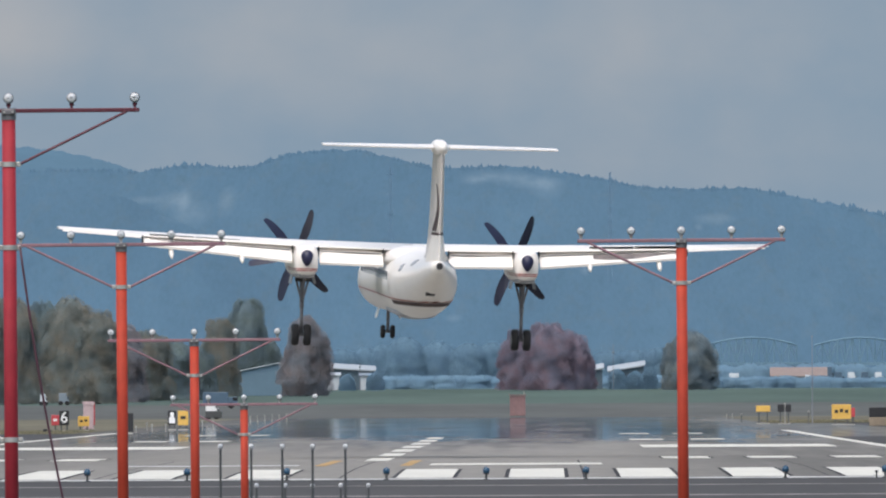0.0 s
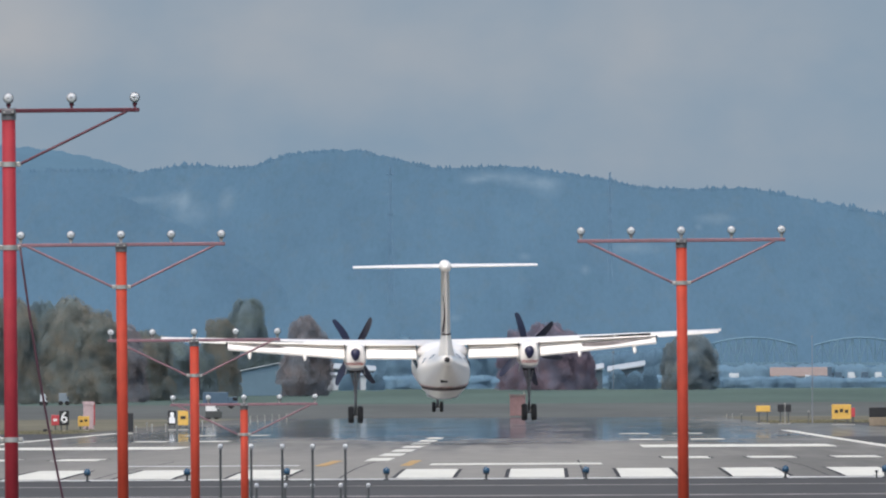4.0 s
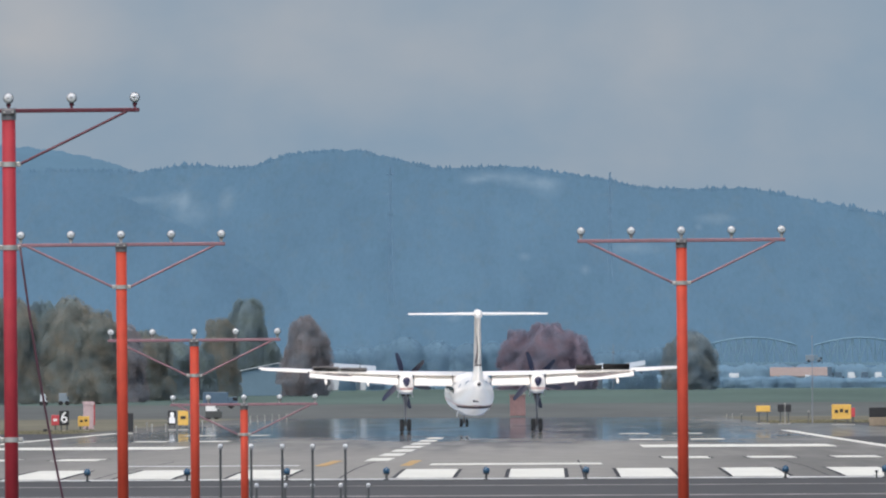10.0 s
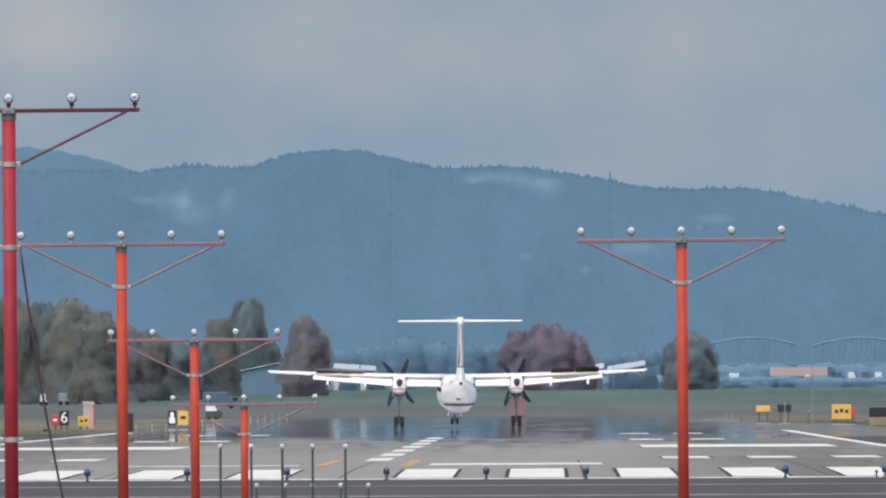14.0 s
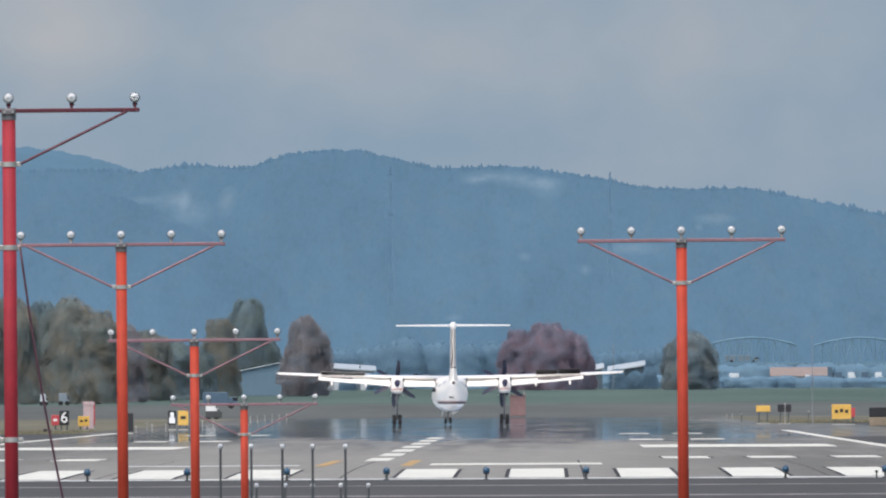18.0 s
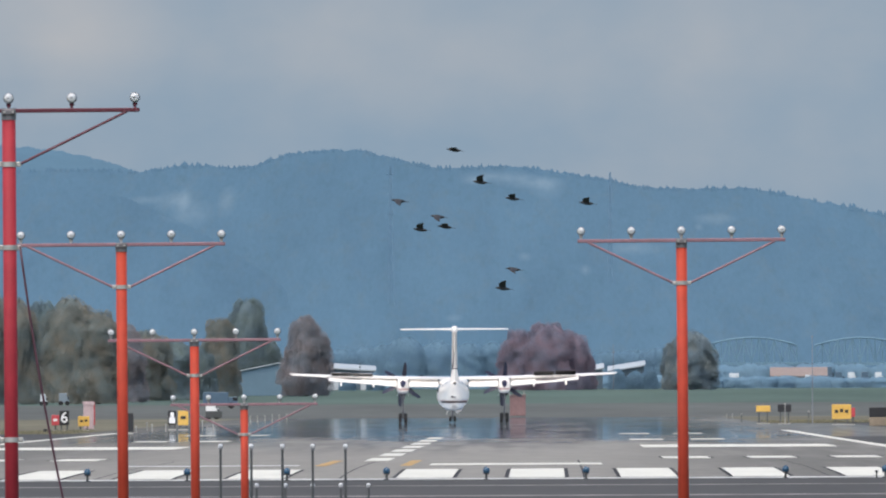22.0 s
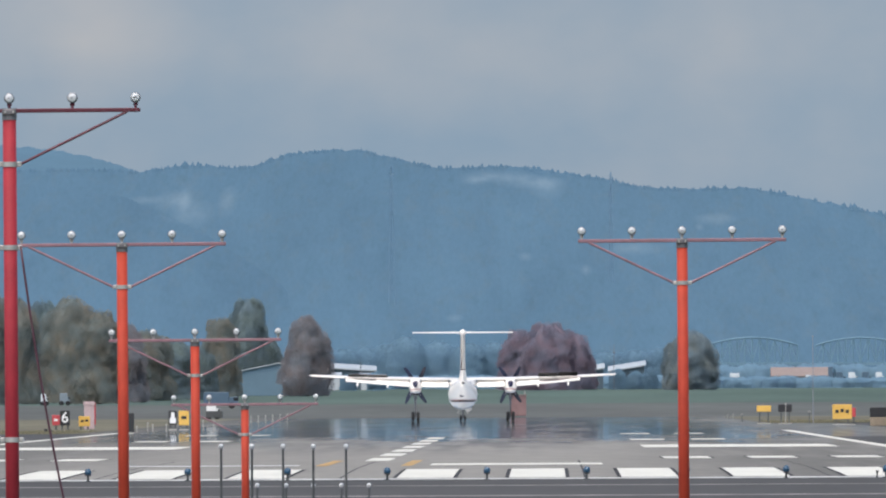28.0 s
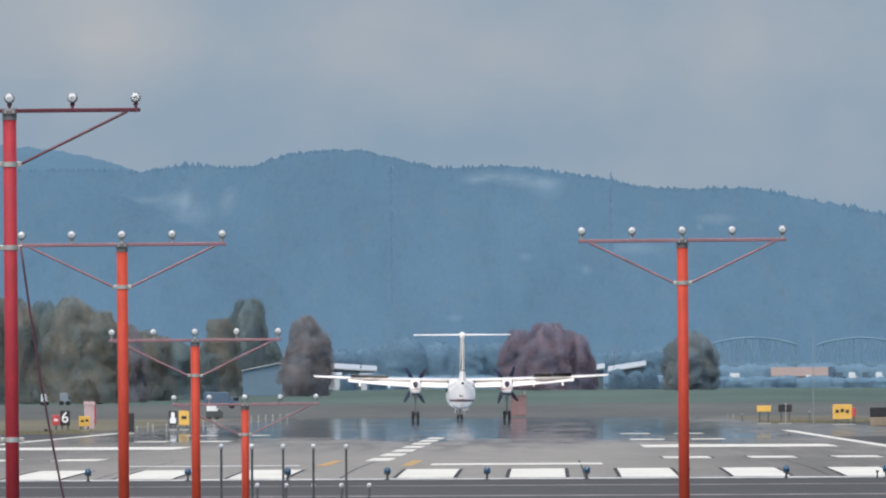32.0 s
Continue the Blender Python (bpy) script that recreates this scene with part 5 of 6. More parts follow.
    for za, zb, name in ((3.6, 4.72, "lower_rudder"), (4.76, 8.0, "rudder")):
        bm = new_bm()
        rings = []
        for z in (za, zb):
            le = float(np.interp(z, (3.3, 3.9, 4.6, 6.2, 8.05), (-7.6, -9.6, -10.6, -11.4, -12.2)))
            te = float(np.interp(z, (3.3, 8.05), (-14.6, -15.0)))
            y0 = le - (le - te) * 0.765
            t = float(np.interp(z, (3.6, 4.2, 4.72, 8.05), (0.42, 0.29, 0.22, 0.165)))
            rings.append([(t, y0, z), (t * 0.55, y0 - 0.7, z), (0.03, te - 0.35, z), (-0.03, te - 0.35, z), (-t * 0.55, y0 - 0.7, z), (-t, y0, z)])
        loft(bm, rings)
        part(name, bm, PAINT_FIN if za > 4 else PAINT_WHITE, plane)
    bm = new_bm()
    loft(bm, [[(0.235, -13.75, z), (0.145, -14.35, z), (0.05, -15.0, z), (-0.05, -15.0, z), (-0.145, -14.35, z), (-0.235, -13.75, z)] for z in (4.69, 4.80)])
    part("rudder_gap", bm, STRIPE, plane, "dark band on the rudder")
    def rudder_side(z, u):
        le = float(np.interp(z, (3.3, 3.9, 4.6, 6.2, 8.05), (-7.6, -9.6, -10.6, -11.4, -12.2)))
        te = float(np.interp(z, (3.3, 8.05), (-14.6, -15.0)))
        y0 = le - (le - te) * 0.765
        t = float(np.interp(z, (4.72, 8.05), (0.22, 0.165)))
        if u < 0.5:
            return (-(t + (t * 0.55 - t) * u * 2) - 0.012, y0 - 1.4 * u, z)
        f = (u - 0.5) * 2
        return (-(t * 0.55 + (0.03 - t * 0.55) * f) - 0.012, (y0 - 0.7) + (te - 0.35 - y0 + 0.7) * f, z)
    bm = new_bm()
    loft(bm, [[rudder_side(4.85 + 1.85 * q, max(0.02, 0.15 + 0.6 * math.sin(math.pi * (0.95 - 0.85 * q)) - w)) for w in (0.25 * (1.25 - q), -0.25 * (1.25 - q))] for q in np.linspace(0, 1, 12)], close=False)
    part("fin_motif", bm, STRIPE, plane, "dark curved line")
    bm = new_bm()
    loft(bm, [ring(y, r, 8.12, r * 1.05, 16) for y, r in ((-11.2, 0.04), (-11.6, 0.17), (-12.4, 0.28), (-14.4, 0.3), (-15.2, 0.24), (-15.7, 0.08))])
    part("tail_bullet", bm, PAINT_WHITE, plane, smooth=True)
    for s in (-1, 1):
        bm = new_bm()
        loft(bm, [foil(s * x, le, ch, 8.13 + dz, t, 8) for x, le, ch, t, dz in ((0.1, -12.7, 1.6, 0.115, 0.0), (4.62, -13.25, 0.95, 0.07, 0.0))])
        part("tailplane", bm, PAINT_WHITE, plane)
        bm = new_bm()
        loft(bm, [[(s * x, y0, 8.13 + t), (s * x, y1, 8.14), (s * x, y1, 8.12), (s * x, y0, 8.13 - t)] for x, y0, y1, t in ((0.32, -14.32, -15.1, 0.07), (4.6, -14.22, -14.75, 0.045))])
        part("elevator", bm, PAINT_WHITE, plane)
    # wing in two halves, flaps, ailerons, fairings, spoilers
    for s in (-1, 1):
        bm = new_bm()
        loft(bm, [foil(s * x, le, ch, z, t, 12) for x, le, ch, z, t in WING])
        part("wing", bm, PAINT_WHITE, plane, smooth=True)
        bm = new_bm()
        flap_panel(bm, s * 1.32, s * 3.86, 0.66, 0.66)
        part("inner_flap", bm, PAINT_WHITE, plane)
        bm = new_bm()
        flap_panel(bm, s * 4.95, s * 10.85, 0.66, 0.36)
        part("outer_flap", bm, PAINT_WHITE, plane)
        bm = new_bm()
        rings = []
        for x in (10.95, 14.05):
            le, ch, z, th = wing_at(x)
            te = le - ch
            rings.append([(s * x, te + 0.25, z + 0.05), (s * x, te - 0.16, z - 0.05), (s * x, te - 0.16, z - 0.08), (s * x, te + 0.25, z - 0.05)])
        loft(bm, rings)
        part("aileron", bm, PAINT_WHITE, plane)
        # shade between wing and flap, painted as a dark strip on the flap
        for xa, xb, da, db in ((1.36, 3.82, 0.66, 0.66), (5.0, 10.8, 0.66, 0.36)):
            part("flap_slot_shade", flap_line(new_bm(), s * xa, s * xb, da, db, 0.40, 0.475), PANEL_DARK, plane, "dark strip painted for the slot's shade")
        # a dark patch on the flap paints the shade behind the spoiler
        part("flap_gap_shade", flap_line(new_bm(), s * (7.1 if s > 0 else 8.0), s * 10.6, 0.55 if s > 0 else 0.5, 0.375, 0.48, 0.86 if s > 0 else 0.66), FLAP_SHADE, plane, "dark patch painted for shade on the flap")
        for x in (1.31, 3.88, 4.93, 10.88):
            le, ch, z, th = wing_at(x)
            bm = new_bm()
            box(bm, (s * x, le - ch + 0.1, z - 0.12), (0.03, 0.7, 0.3))
            part("flap_gap", bm, PANEL_DARK, plane)
        for x in (2.1, 6.95, 9.75):
            le, ch, z, th = wing_at(x)
            bm = new_bm()
            loft(bm, [ring(y, r, zz, r * 1.6, 10) for y, r, zz in ((le - ch + 0.9, 0.02, z - 0.25), (le - ch + 0.2, 0.09, z - 0.36), (le - ch - 0.55, 0.1, z - 0.62), (le - ch - 0.95, 0.05, z - 0.74))])
            for v in bm.verts:
                v.co.x += s * x
            if x > 3:
                part("flap_fairing", bm, PAINT_WHITE, plane, smooth=True)
            else:
                bm.free()
        for k, (xa, xb) in enumerate(((7.0, 8.75), (8.82, 10.6))):
            le, ch, z, th = wing_at((xa + xb) / 2)
            le0, ch0, z0, t0 = wing_at(xa)
            le1, ch1, z1, t1 = wing_at(xb)
            hinge = Vector((s * xa, le - ch * 0.66, z0 + 0.14))
            dx, dz = s * (xb - xa), z1 - z0
            bm = new_bm()
            loft(bm, [[(0, 0, 0), (0, -0.62, -0.05), (0, -0.62, -0.075), (0, 0, -0.03)], [(dx, 0, dz), (dx, -0.55, dz - 0.05), (dx, -0.55, dz - 0.075), (dx, 0, dz - 0.03)]])
            bmesh.ops.recalc_face_normals(bm, faces=bm.faces)
            bm.normal_update()
            for f in bm.faces:
                f.material_index = 1 if f.normal.z < 0 or f.normal.y < -0.5 else 0
            # left underside is coloured as lit, the right one as unlit
            ob = part("spoiler", bm, [PAINT_WHITE, PANEL_DARK if s > 0 else SPOILER_LIT], plane, "white spoiler panel with a darker underside")
            ob.matrix_basis = Matrix.Translation(hinge)
            SPOILERS.append((ob, hinge, s, k))
            bm = new_bm()
            loft(bm, [[(s * x, le - ch * 0.66 - o, zz + 0.13 - o * 0.09) for o in (0.0, 0.6)] for x, zz in ((xa, z0), (xb, z1))], close=False)
            part("spoiler_well", bm, PANEL_DARK, plane)
    # nacelles, gear, propellers
    for s in (-1, 1):
        x = s * 4.4
        bm = new_bm()
        rows = []
        for y, w, z, h in ((4.35, 0.42, 3.42, 0.42), (3.9, 0.5, 3.36, 0.56), (3.0, 0.55, 3.3, 0.66), (1.5, 0.57, 3.28, 0.70), (-1.0, 0.54, 3.28, 0.68), (-2.3, 0.47, 3.3, 0.60), (-2.6, 0.42, 3.3, 0.55)):
            rows.append([(p[0] + x, p[1], p[2]) for p in ring(y, w, z, h, 28, 3.2)])
        loft(bm, rows)
        nac = part("nacelle", bm, PAINT_WHITE, plane, smooth=True)
        bm = new_bm()
        loft(bm, [[(x + w * math.cos(a) * (1 - 0.28 * max(0, -math.sin(a))), y, 3.48 + h * math.sin(a) * (1.25 if math.sin(a) < 0 else 0.8)) for a in np.linspace(0, 2 * math.pi, 18, endpoint=False)]
                  for y, w, h in ((-2.2, 0.26, 0.33), (-2.68, 0.245, 0.32), (-2.9, 0.2, 0.26))])
        part("exhaust", bm, EXHAUST, nac, "dark blue exhaust outlet", smooth=True)
        def cowl(y):
            ys, rest = (-2.6, -2.3, -1.0, 1.5), ((0.42, 3.3, 0.55), (0.47, 3.3, 0.60), (0.54, 3.28, 0.68), (0.57, 3.28, 0.70))
            return [float(np.interp(y, ys, [r[i] for r in rest])) for i in range(3)]
        for z in (2.905, 2.975):
            bm = wrap_band(new_bm(), cowl, z - 0.016, z + 0.016, 1.0, -2.6, 3.2, 0.006, x)
            w, zc, h = cowl(-2.6)
            wide = w * (1 - abs((z - zc) / h) ** 3.2) ** (1 / 3.2)
            box(bm, (x, -2.606, z), (wide * 2, 0.016, 0.032))
            part("red_line", bm, STRIPE_RED, nac)
        bm = new_bm()
        loft(bm, [[(p[0] + x, p[1], p[2]) for p in ring(y, w, z, h, 16, 3)] for y, w, z, h in ((2.2, 0.2, 2.78, 0.05), (1.4, 0.4, 2.72, 0.16), (-1.2, 0.42, 2.72, 0.16), (-2.4, 0.3, 2.76, 0.08))])
        part("gear_bay", bm, PAINT_GREY, nac, "grey lower cowl")
        # main gear
        bm = new_bm()
        tube(bm, (x, 0.1, 2.6), (x, 0.02, 1.5), 0.095, 0.09, 12)
        tube(bm, (x, 0.02, 1.55), (x, 0.0, 0.43), 0.068, 0.068, 12)
        for q in (-1, 1):
            tube(bm, (x + q * 0.27, 0.0, 2.7), (x + q * 0.03, 0.02, 1.8), 0.045, 0.04, 8)
        tube(bm, (x, 1.2, 2.7), (x, 0.05, 1.45), 0.055, seg=8)
        tube(bm, (x, -1.3, 2.7), (x, 0.0, 1.75), 0.05, seg=8)
        tube(bm, (x, -0.1, 1.5), (x, -0.3, 1.0), 0.04, seg=6)
        tube(bm, (x, -0.3, 1.0), (x, -0.05, 0.55), 0.04, seg=6)
        tube(bm, (x - 0.36, 0, 0.43), (x + 0.36, 0, 0.43), 0.06, seg=10)
        gear = part("main_gear", bm, STRUT, plane)
        GEARS.append(gear)
        for q in (-1, 1):
            c = x + q * 0.24
            bm = new_bm()
            loft(bm, [[(c + dx, r * math.cos(a), 0.43 + r * math.sin(a)) for a in np.linspace(0, 2 * math.pi, 24, endpoint=False)]
                      for dx, r in ((-0.135, 0.25), (-0.145, 0.36), (-0.1, 0.42), (0, 0.432), (0.1, 0.42), (0.145, 0.36), (0.135, 0.25))])
            part("tyre", bm, TYRE, gear, smooth=True)
            bm = new_bm()
            tube(bm, (c - 0.14, 0, 0.43), (c + 0.14, 0, 0.43), 0.22, seg=16)
            part("rim", bm, STRUT, gear)
            bm = new_bm()
            box(bm, (x + q * 0.46, 0.0, 2.5), (0.03, 1.5, 0.36), Euler((0, radians(q * -12), 0)).to_matrix(), 0.01)
            part("gear_door", bm, PAINT_GREY, plane)
        bm = new_bm()
        box(bm, (x, -0.32, 2.56), (0.6, 0.05, 0.3), bevel=0.02)
        part("gear_door", bm, PANEL_DARK, plane, "dark rear gear door")
        # propeller: hub with six blades
        bm = new_bm()
        loft(bm, [ring(y, r, 0, r, 20) for y, r in ((-0.1, 0.40), (0.25, 0.36), (0.6, 0.22), (0.85, 0.04))])
        hub = part("propeller", bm, PAINT_GREY, plane, smooth=True)
        hub.matrix_basis = pose(x, 4.45, 3.34)
        rings = []
        for r, w, tw, sweep in ((0.3, 0.10, 70, 0), (0.6, 0.16, 55, 0), (1.0, 0.23, 44, 0.02), (1.35, 0.25, 36, 0.06), (1.66, 0.235, 31, 0.13), (1.85, 0.19, 29, 0.19), (1.93, 0.09, 28, 0.23)):
            a = radians(90 - tw)
            rings.append([(u * w * math.cos(a) * 1.15 - sweep * 0.6, u * w * math.sin(a) + v * 0.02, r) for u, v in ((-1, 0), (-0.3, 1), (0.5, 0.8), (1, 0), (0.5, -0.5), (-0.3, -0.6))])
        me = mesh_of("blade", loft(new_bm(), rings), BLADE)
        for i in range(6):
            shared("blade", me, hub, pose(0, 0.15, 0, 0, 60 * i, 0), "dark swept blade" if i == 0 else "")
        PROPS.append((hub, x))
    # nose gear
    bm = new_bm()
    box(bm, (0.52, 12.6, 1.06), (0.56, 0.04, 0.40), Euler((radians(-30), radians(-32), radians(10))).to_matrix(), 0.015)
    part("nose_gear_door", bm, PAINT_WHITE, plane, "white front gear door")
    bm = new_bm()
    tube(bm, (0, 13.9, 1.7), (0, 13.95, 0.3), 0.07, seg=10)
    tube(bm, (0, 13.2, 1.3), (0, 13.9, 0.8), 0.045, seg=8)
    tube(bm, (-0.3, 13.95, 0.28), (0.3, 13.95, 0.28), 0.05, seg=8)
    gear = part("nose_gear", bm, STRUT, plane)
    GEARS.append(gear)
    for q in (-1, 1):
        bm = new_bm()
        loft(bm, [[(q * 0.2 + dx, 13.95 + r * math.cos(a), 0.28 + r * math.sin(a)) for a in np.linspace(0, 2 * math.pi, 20, endpoint=False)]
                  for dx, r in ((-0.08, 0.15), (-0.09, 0.24), (0, 0.28), (0.09, 0.24), (0.08, 0.15))])
        part("tyre", bm, TYRE, gear, smooth=True)
        bm = new_bm()
        box(bm, (q * 0.42, 14.1, 0.95), (0.03, 1.1, 0.55), Euler((0, radians(q * -15), 0)).to_matrix(), 0.01)
        part("nose_gear_door", bm, PAINT_WHITE, plane)


build_plane()

# seconds, tail distance, tail bearings, bank (right wing up), pitch, heading to the left
FLIGHT = ((0.0, 764, 783, 250, -1.7, 1.8, 4.3), (0.5, 789, 792, 306, -0.9, 1.5, 4.4), (1.0, 814, 800, 334, 0.1, 2.2, 4.3), (1.5, 840, 800, 352, 1.1, 1.3, 4.0), (2.0, 866, 796, 360, 1.75, 1.3, 3.5),
          (2.5, 894, 792, 375, 1.1, 1.1, 2.8), (3.0, 922, 790, 399, 0.35, 1.0, 2.2), (3.5, 948, 788.5, 435, 0.1, 1.3, 1.7), (4.5, 1001, 788, 482, 1.5, 2.6, 1.0), (5.5, 1053, 795, 509, 2.4, 3.1, 0.7), (6.0, 1081, 805, 525, 2.4, 3.4, 0.7))
ROLLOUT = ((6.5, 1109, 817, 0.9, 3.2, 0.8), (7.0, 1136, 825, 0.0, 2.8, 1.1), (7.5, 1163, 827, -0.2, 2.6, 1.1), (8.0, 1190, 833, -0.3, 2.4, 1.3), (8.5, 1216, 839, 0, 2.2, 1.4), (9.0, 1242, 842, 0, 2.1, 1.5),
           (9.5, 1267, 847, 0, 1.8, 1.9), (10.0, 1291, 847, 0, 1.3, 2.2), (10.5, 1313, 834, 0, 0.9, 1.6), (11.0, 1333, 822, 0, 0.9, 1.2), (12.0, 1372, 815, 0, 1.0, 1.0), (13.0, 1410, 810, 0, 0.95, 0.8),
           (14.0, 1449, 815, 0, 0.8, 1.2), (15.5, 1503, 815, 0, 0.65, 1.6), (17.0, 1553, 814, 0, 0.5, 1.7), (18.0, 1583, 802, 0, 0.3, 1.2), (19.0, 1608, 793, 0, 0.3, 0.4), (20.0, 1632, 797, 0, 0.25, 0.4), (21.0, 1656, 802, 0, 0.25, 0.7),
           (22.0, 1679, 804, 0, 0.25, 0.7), (23.0, 1701, 804.5, 0, 0.2, 0.6), (25.0, 1741, 810, 0, 0.1, 0.5), (26.5, 1767, 814, 0, 0, 0.4), (28.0, 1792, 817.5, 0, 0, 0.3), (29.5, 1818, 821, 0, 0, 0.7), (31.0, 1845, 819, 0, 0, 0.8), (32.0, 1862, 816.5, 0, 0, 0.8))
TAIL = Vector((0, -15.2, 8.40))


def plane_rows():
    rows = []
    for t, d, px, py, bank, pitch, left in FLIGHT:
        turn = pose(0, 0, 0, pitch, -bank, left)
        rows.append((t, Matrix.Translation(pxw(px, py, d) - turn @ TAIL) @ turn))
    for t, d, px, bank, pitch, left in ROLLOUT:
        turn = pose(0, 0, 0, pitch, -bank, left)
        place = pxw(px, 560, d) - turn @ TAIL
        place.z = gz(place.y) + 0.01 + 4.4 * abs(math.sin(radians(bank)))
        rows.append((t, Matrix.Translation(place) @ turn))
    return rows


# ============ birds ============
def make_bird(label):
    ob = thing("bird", label, "bird", "flock of dark birds")
    bm = new_bm()
    loft(bm, [ring(y, w, z, h, 10) for y, w, z, h in ((0.19, 0.006, 0.0, 0.006), (0.14, 0.022, 0.005, 0.022), (0.10, 0.030, 0.005, 0.03), (0.03, 0.045, 0.0, 0.045), (-0.06, 0.04, 0.0, 0.036), (-0.14, 0.018, 0.005, 0.012))])
    part("body", bm, BIRD_BLACK, ob, smooth=True)
    bm = new_bm()
    loft(bm, [[(-w, y, 0.004), (w, y, 0.004), (w, y, -0.004), (-w, y, -0.004)] for y, w in ((-0.11, 0.02), (-0.23, 0.05))])
    part("tail", bm, BIRD_BLACK, ob)
    for s in (-1, 1):
        bm = new_bm()
        loft(bm, [[(s * x, y0, z), (s * x, (y0 + y1) / 2, z + 0.008), (s * x, y1, z), (s * x, (y0 + y1) / 2, z - 0.006)] for x, y0, y1, z in ((0.0, 0.08, -0.07, 0.0), (0.12, 0.1, -0.06, 0.01), (0.22, 0.06, -0.05, 0.005), (0.30, -0.03, -0.06, 0.0))])
        wing = part("wing", bm, BIRD_BLACK, ob)
        wing.matrix_basis = Matrix.Translation((s * 0.025, 0.02, 0.02))
    return ob


BIRDS, WALKERS = [], []


def flyer(t0, px, py, vx, vy, d, phase, scale=0.68):
    """A bird on a straight path, given by its bearing at t0 and how fast that changes."""
    ob = make_bird("small dark bird flying low over the airfield")
    ob.scale = (scale, scale, scale)
    a = pxw(px, py, d)
    b = pxw(px + vx, py + vy, d)
    BIRDS.append((ob, t0, a, b - a, phase))


for i, (px, py) in enumerate(((805, 266), (851, 323), (707, 356), (908, 352), (1039, 360), (776, 384), (745, 407), (789, 402), (910, 477), (891, 511))):
    flyer(22.0, px, py, -1940, -235, 300, i * 0.37)
flyer(22.2, 1275, 222, -1880, -455, 300, 0.2)
# a flock that comes down on the pavement before the threshold and later leaves again
LANDING = ((1269, 727), (1364, 745), (1480, 778), (1447, 795), (1357, 836), (1491, 829), (1278, 864), (1534, 842), (1518, 750))
LEAVING = ((1133, 757), (1095, 786), (941, 835), (803, 846), (578, 744), (626, 752), (500, 770), (494, 812), (608, 795), (612, 812), (409, 841), (301, 846), (346, 805), (259, 807),
           (222, 877), (252, 885), (347, 883), (403, 879), (474, 871), (487, 850), (540, 879), (520, 894), (640, 855))
for i, (px, py) in enumerate(LEAVING):
    ob = make_bird("small dark bird that lands on and leaves the pavement")
    d = 432 + (i * 37) % 23
    off = 19.5 - (905 - py) / 205
    rest = pxw(px + 870 * (19.5 - off), 905, d)
    rest.z = gz(rest.y) + 0.07
    v_out = pxw(px - 870, py - 205, d) - pxw(px, py, d)
    ax, ay = LANDING[i] if i < len(LANDING) else (1300 + (i * 83) % 420, 905 + (i * 29) % 60)
    come = pxw(ax, ay, d)
    v_in = pxw(ax - 575, ay + 470, d) - come
    down = 13.2 + max(0.05, (905 - ay) / 470)
    touch = come + v_in * (down - 13.2)
    touch.z = max(touch.z, gz(touch.y) + 0.1)
    WALKERS.append((ob, come, v_in, down, touch, rest, off, pxw(px, py, d), v_out, i * 0.61))
flyer(24.5, 831, 191, -1900, -250, 300, 0.6)


# ============ tyre smoke ============
PUFFS = []


def smoke_puff(seed, size):
    """A drifting cloud of fine flecks, thinning outwards."""
    rng = np.random.RandomState(seed)
    n = 5000
    c = rng.normal(size=(n, 3)) * (size * 1.35, size * 0.8, size * 0.17)
    c[:, 2] += 0.12 * np.sin(c[:, 0] * 2.0 + seed)
    q = rng.normal(size=(n, 4, 3)) * 0.0075
    verts = (c[:, None, :] + q).reshape(-1, 3)
    k = np.arange(n)[:, None] * 4
    faces = (k[:, None, :] + np.array(((0, 1, 2), (0, 3, 1), (1, 3, 2), (0, 2, 3)))[None]).reshape(-1, 3)
    me = bpy.data.meshes.new("smoke_puff")
    me.from_pydata(verts.tolist(), [], faces.tolist())
    me.materials.append(SMOKE)
    ob = new("smoke_puff", me)
    return tagged(ob, "thin pale puff of tyre smoke over the runway", "smoke", "tyre smoke puffs")


def place_smoke():
    for born, d, px, side in ((6.4, 1118, 668, -1), (6.5, 1140, 935, 1)):
        for k in range(5):
            p = pxw(px, 760, d + 6 * k)
            ob = smoke_puff(90 + k + int(px), 1.0 + 0.16 * k)
            PUFFS.append((ob, p.x, p.y, side, born + 0.1 * k, k))


place_smoke()

# ============ traffic on the bridge ============
TRAFFIC = []
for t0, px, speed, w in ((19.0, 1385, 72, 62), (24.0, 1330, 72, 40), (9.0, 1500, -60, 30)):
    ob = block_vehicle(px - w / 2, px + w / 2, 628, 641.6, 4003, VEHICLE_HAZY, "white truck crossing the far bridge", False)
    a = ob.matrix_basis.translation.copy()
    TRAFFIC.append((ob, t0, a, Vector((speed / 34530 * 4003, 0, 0))))


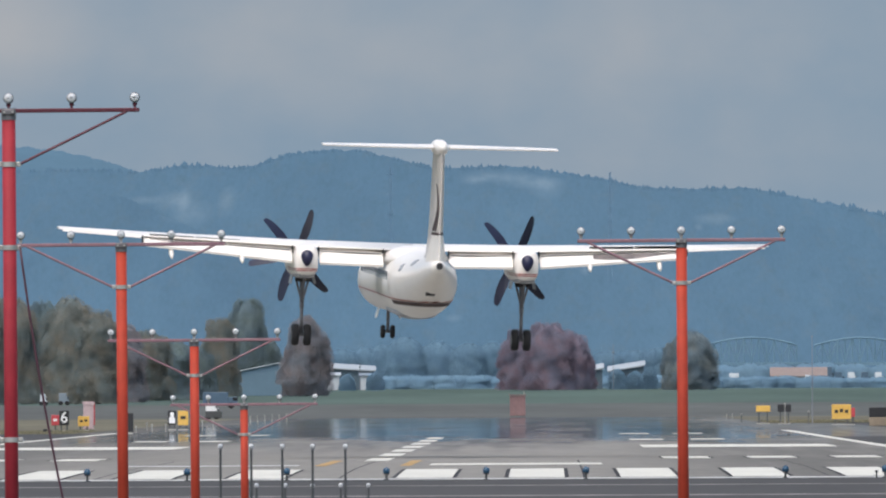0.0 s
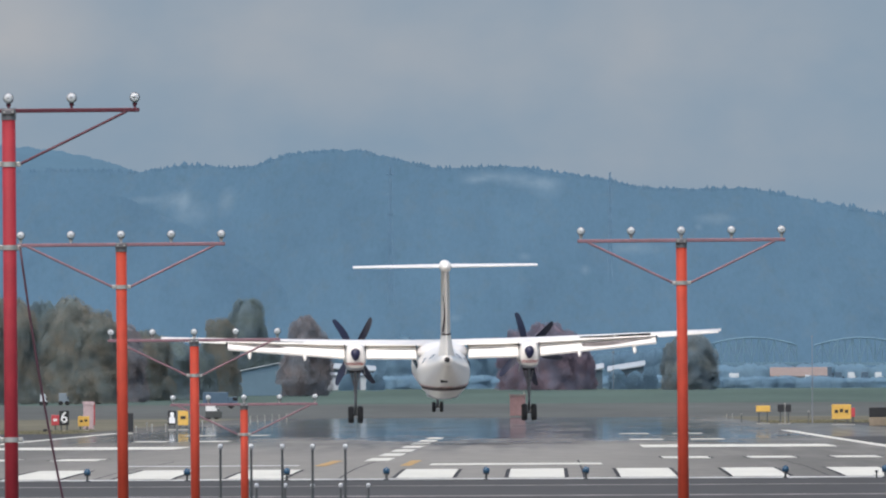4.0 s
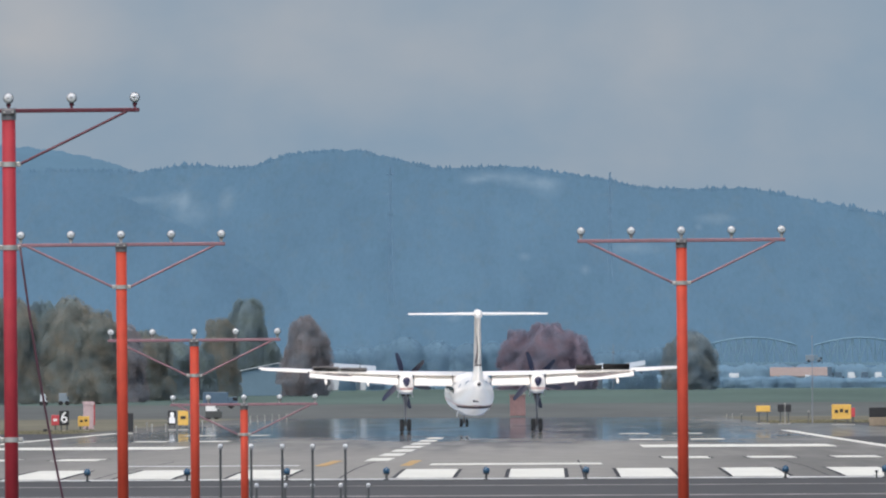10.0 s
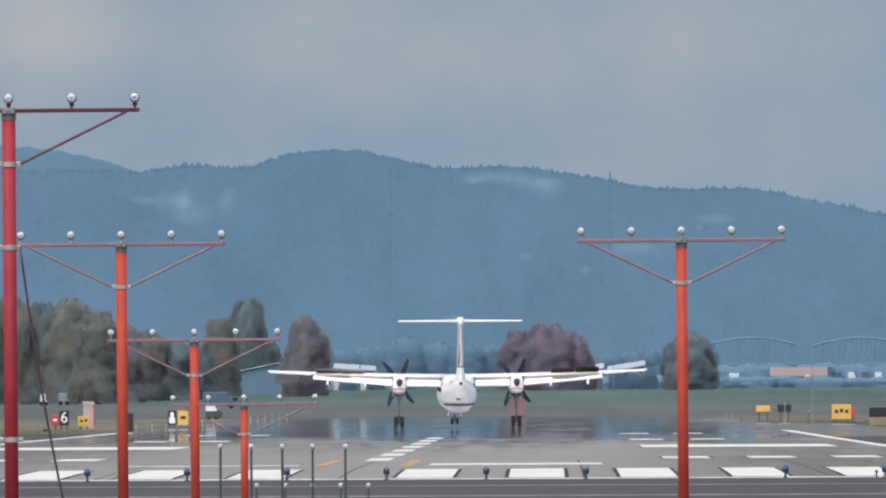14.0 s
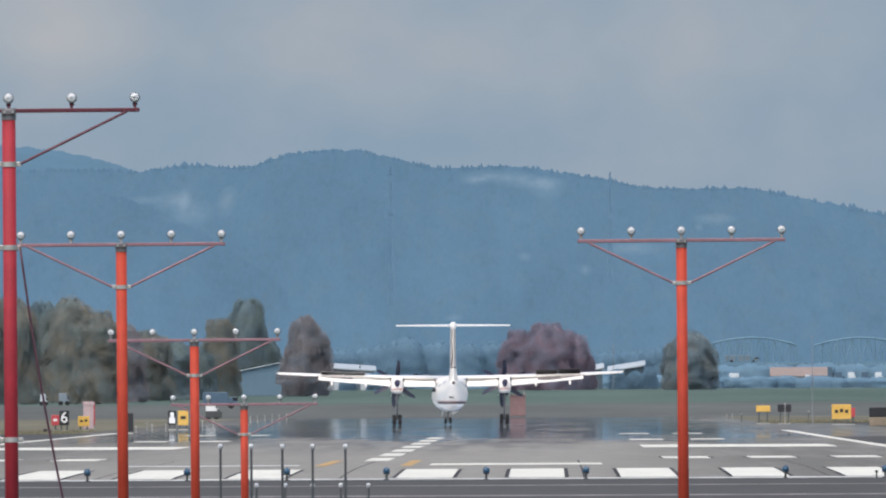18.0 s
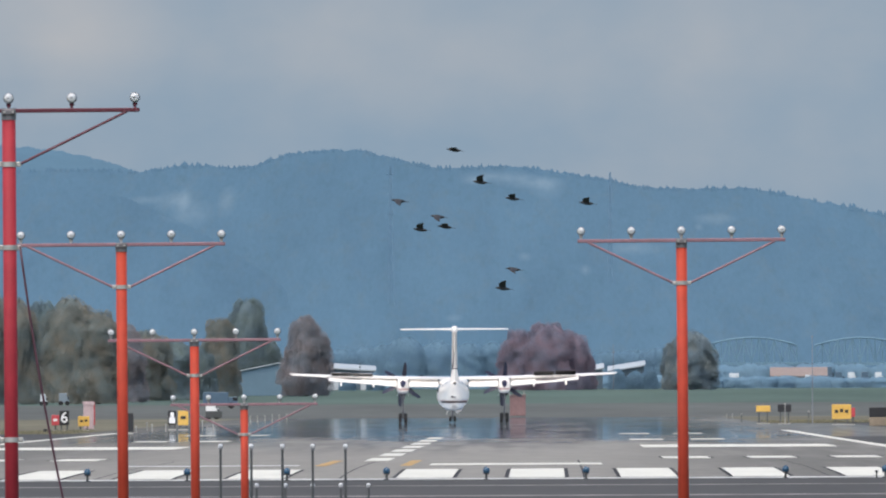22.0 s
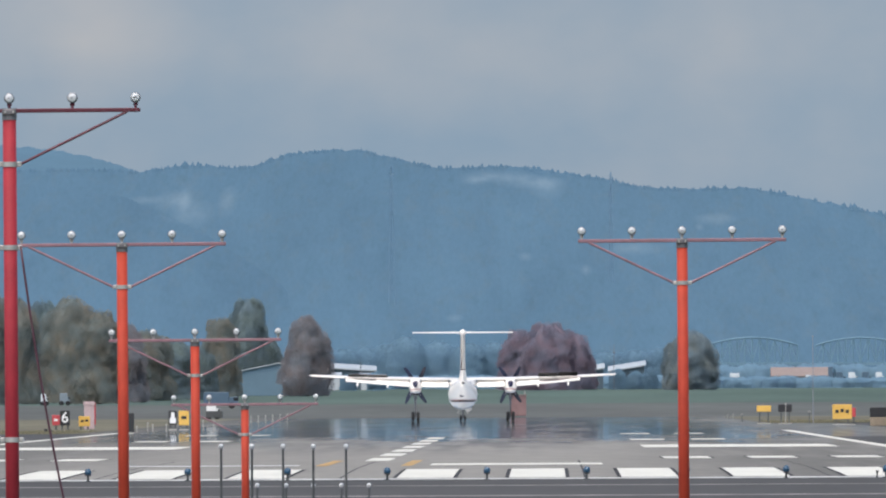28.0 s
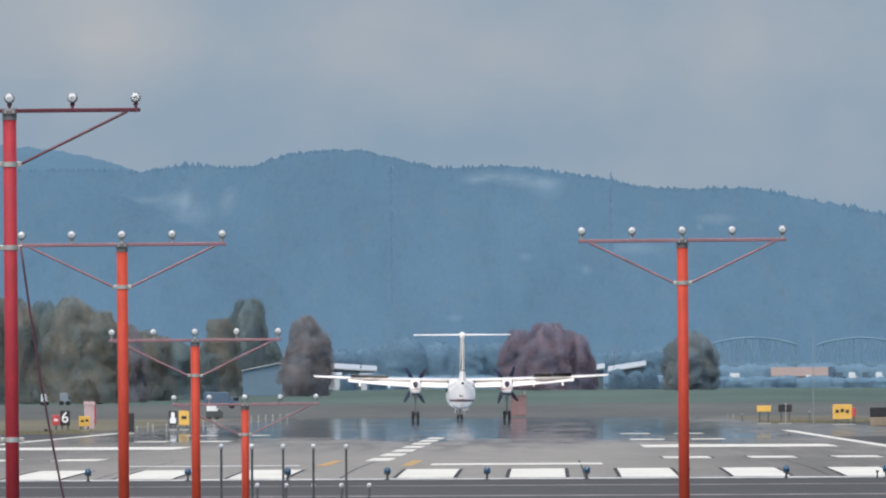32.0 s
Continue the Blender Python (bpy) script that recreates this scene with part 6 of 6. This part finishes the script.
def motions():
    walk(plane, plane_rows())
    # propellers
    seen = {0: (22, 25), 1: (0, 1), 2: (50, 30), 3: (11, 0), 6: (0, 16), 7: (2, 10), 8: (9, 53), 9: (25, 30), 10: (50, 50), 11: (10, 20), 12: (39, 49), 13: (30, 7), 14: (27, 27), 17: (0, 57), 18: (10, 7), 19: (15, 18),
            20: (10, 12), 21: (13, 9), 22: (11, 9), 23: (3, 11), 24: (0, 22), 25: (3, 23), 28: (32, 32), 29: (35, 51), 30: (32, 9), 31: (33, 22), 32: (36, 28)}
    for k, (hub, x) in enumerate(PROPS):
        rows, angle = [], 0.0
        for t in range(0, 33):
            want = seen[t][k] if t in seen else (t * 23 + 17 * k) % 60
            if t == 0:
                angle = want
                rows.append((0.0, pose(x, 4.45, 3.34, 0, angle, 0)))
                continue
            step = 240 + (want - angle - 240) % 60
            for q in range(1, 5):
                rows.append((t - 1 + q * 0.25, pose(x, 4.45, 3.34, 0, angle + step * q / 4, 0)))
            angle += step
        walk(hub, rows)
    # the legs hang at full stretch in the air and sink in at touchdown
    for k, leg in enumerate(GEARS):
        at_rest, low = Matrix(), pose(0, 0, -0.15)
        down = 6.2 if k < 2 else 9.6
        walk(leg, [(0.0, low), (down, low), (down + 0.5, at_rest), (32.0, at_rest)])
    # spoilers rise at touchdown
    for ob, hinge, s, k in SPOILERS:
        def at(t, a):
            return (t, Matrix.Translation(hinge) @ pose(0, 0, 0, -a, 0, 0))
        first, up = (7, 42) if s > 0 else (2, 30)
        walk(ob, [at(0, first), at(4, first), at(8.35, first), at(8.75, up), at(14.0, up), at(32.0, up - 4)])
    # clouds drift slowly to the right
    walk(clouds, [(0.0, pose(-18, 4325, 0)), (32.0, pose(10, 4325, 0))])
    for ob, t0, a, v, phase in BIRDS:
        heading = pose(0, 0, 0, 0, 0, math.degrees(math.atan2(-v.x, v.y)))
        tilt = heading @ pose(0, 0, 0, math.degrees(math.atan2(v.z, math.hypot(v.x, v.y))), 0, 0)
        walk(ob, [(t, Matrix.Translation(a + v * (t - t0)) @ tilt) for t in (0.0, t0, 32.0)])
        for wing in [c for c in ob.children if c.name.startswith("wing")]:
            s = 1 if wing.matrix_basis.translation.x > 0 else -1
            base = wing.matrix_basis.translation.copy()
            rows = [(0.0, Matrix.Translation(base))]
            for q in range(-10, 11):
                t = t0 + q * 0.06
                rows.append((t, Matrix.Translation(base) @ pose(0, 0, 0, 0, -s * (6 + 30 * math.sin(q * 0.06 * 47 + phase * 6)), 0)))
            rows.append((32.0, Matrix.Translation(base)))
            walk(wing, rows)
    for ob, come, v_in, down, touch, rest, off, up, v_out, phase in WALKERS:
        inward = pose(0, 0, 0, 0, 0, math.degrees(math.atan2(-v_in.x, v_in.y)))
        outward = pose(0, 0, 0, 8, 0, math.degrees(math.atan2(-v_out.x, v_out.y)))
        hop = touch.lerp(rest, 0.5)
        hop.z = max(touch.z, rest.z)
        walk(ob, [(t, Matrix.Translation(p) @ turn) for t, p, turn in (
            (0.0, come - v_in * 13.2, inward), (12.2, come - v_in, inward), (13.0, come - v_in * 0.2, inward), (13.2, come, inward), (down, touch, inward), (down + 1.2, hop, inward), (down + 2.4, rest, inward),
            (off - 0.3, rest, outward), (off, rest, outward), *(((19.2, up - v_out * 0.3, outward),) if off < 18.95 else ()), (19.5, up, outward), (19.7, up + v_out * 0.2, outward), (20.0, up + v_out * 0.5, outward), (20.5, up + v_out, outward), (32.0, up + v_out * 12.5, outward))])
        for wing in [c for c in ob.children if c.name.startswith("wing")]:
            s = 1 if wing.matrix_basis.translation.x > 0 else -1
            base = Matrix.Translation(wing.matrix_basis.translation)
            rows = [(0.0, base)]
            for q in range(0, 22):
                rows.append((12.5 + q * 0.06, base @ pose(0, 0, 0, 0, -s * (6 + 32 * math.sin(q * 2.82 + phase * 6)), 0)))
            rows += [(down + 0.9, base @ pose(0, 0, 0, 0, s * 75, 0)), (off - 0.1, base @ pose(0, 0, 0, 0, s * 75, 0))] if down + 0.9 > 13.8 else [(13.9, base @ pose(0, 0, 0, 0, s * 75, 0)), (off - 0.1, base @ pose(0, 0, 0, 0, s * 75, 0))]
            for q in range(0, 34):
                rows.append((off + q * 0.06, base @ pose(0, 0, 0, 0, -s * (6 + 32 * math.sin(q * 2.82 + phase * 6)), 0)))
            rows.append((32.0, base))
            walk(wing, rows)
    # tyre smoke: puffs that well up behind each wheel pair at touchdown, spread and sink away
    for ob, x, y, side, born, k in PUFFS:
        g = gz(y)
        a, b = Vector((x, y, g - 3.0)), Vector((x, y, g + 0.35))
        c, e = Vector((x + side * (1.2 + 0.9 * k), y + 4, g + 0.42)), Vector((x + side * (3.2 + 1.3 * k), y + 8, g + 0.4))
        z = Vector((e.x + side * 1.5, e.y + 6, g - 3.0))
        walk(ob, [(t, Matrix.Translation(p) @ pose(0, 0, 0, 0, 0, 25 * k + 20 * t / 32)) for t, p in
                  ((0.0, a), (born - 0.2, a), (born, b), (born + 0.4, c), (born + 0.8, e), (born + 1.25, z), (32.0, z))])
    for ob, t0, a, v in TRAFFIC:
        walk(ob, [(0.0, Matrix.Translation(a - v * t0)), (t0, Matrix.Translation(a)), (32.0, Matrix.Translation(a + v * (32 - t0)))])


motions()
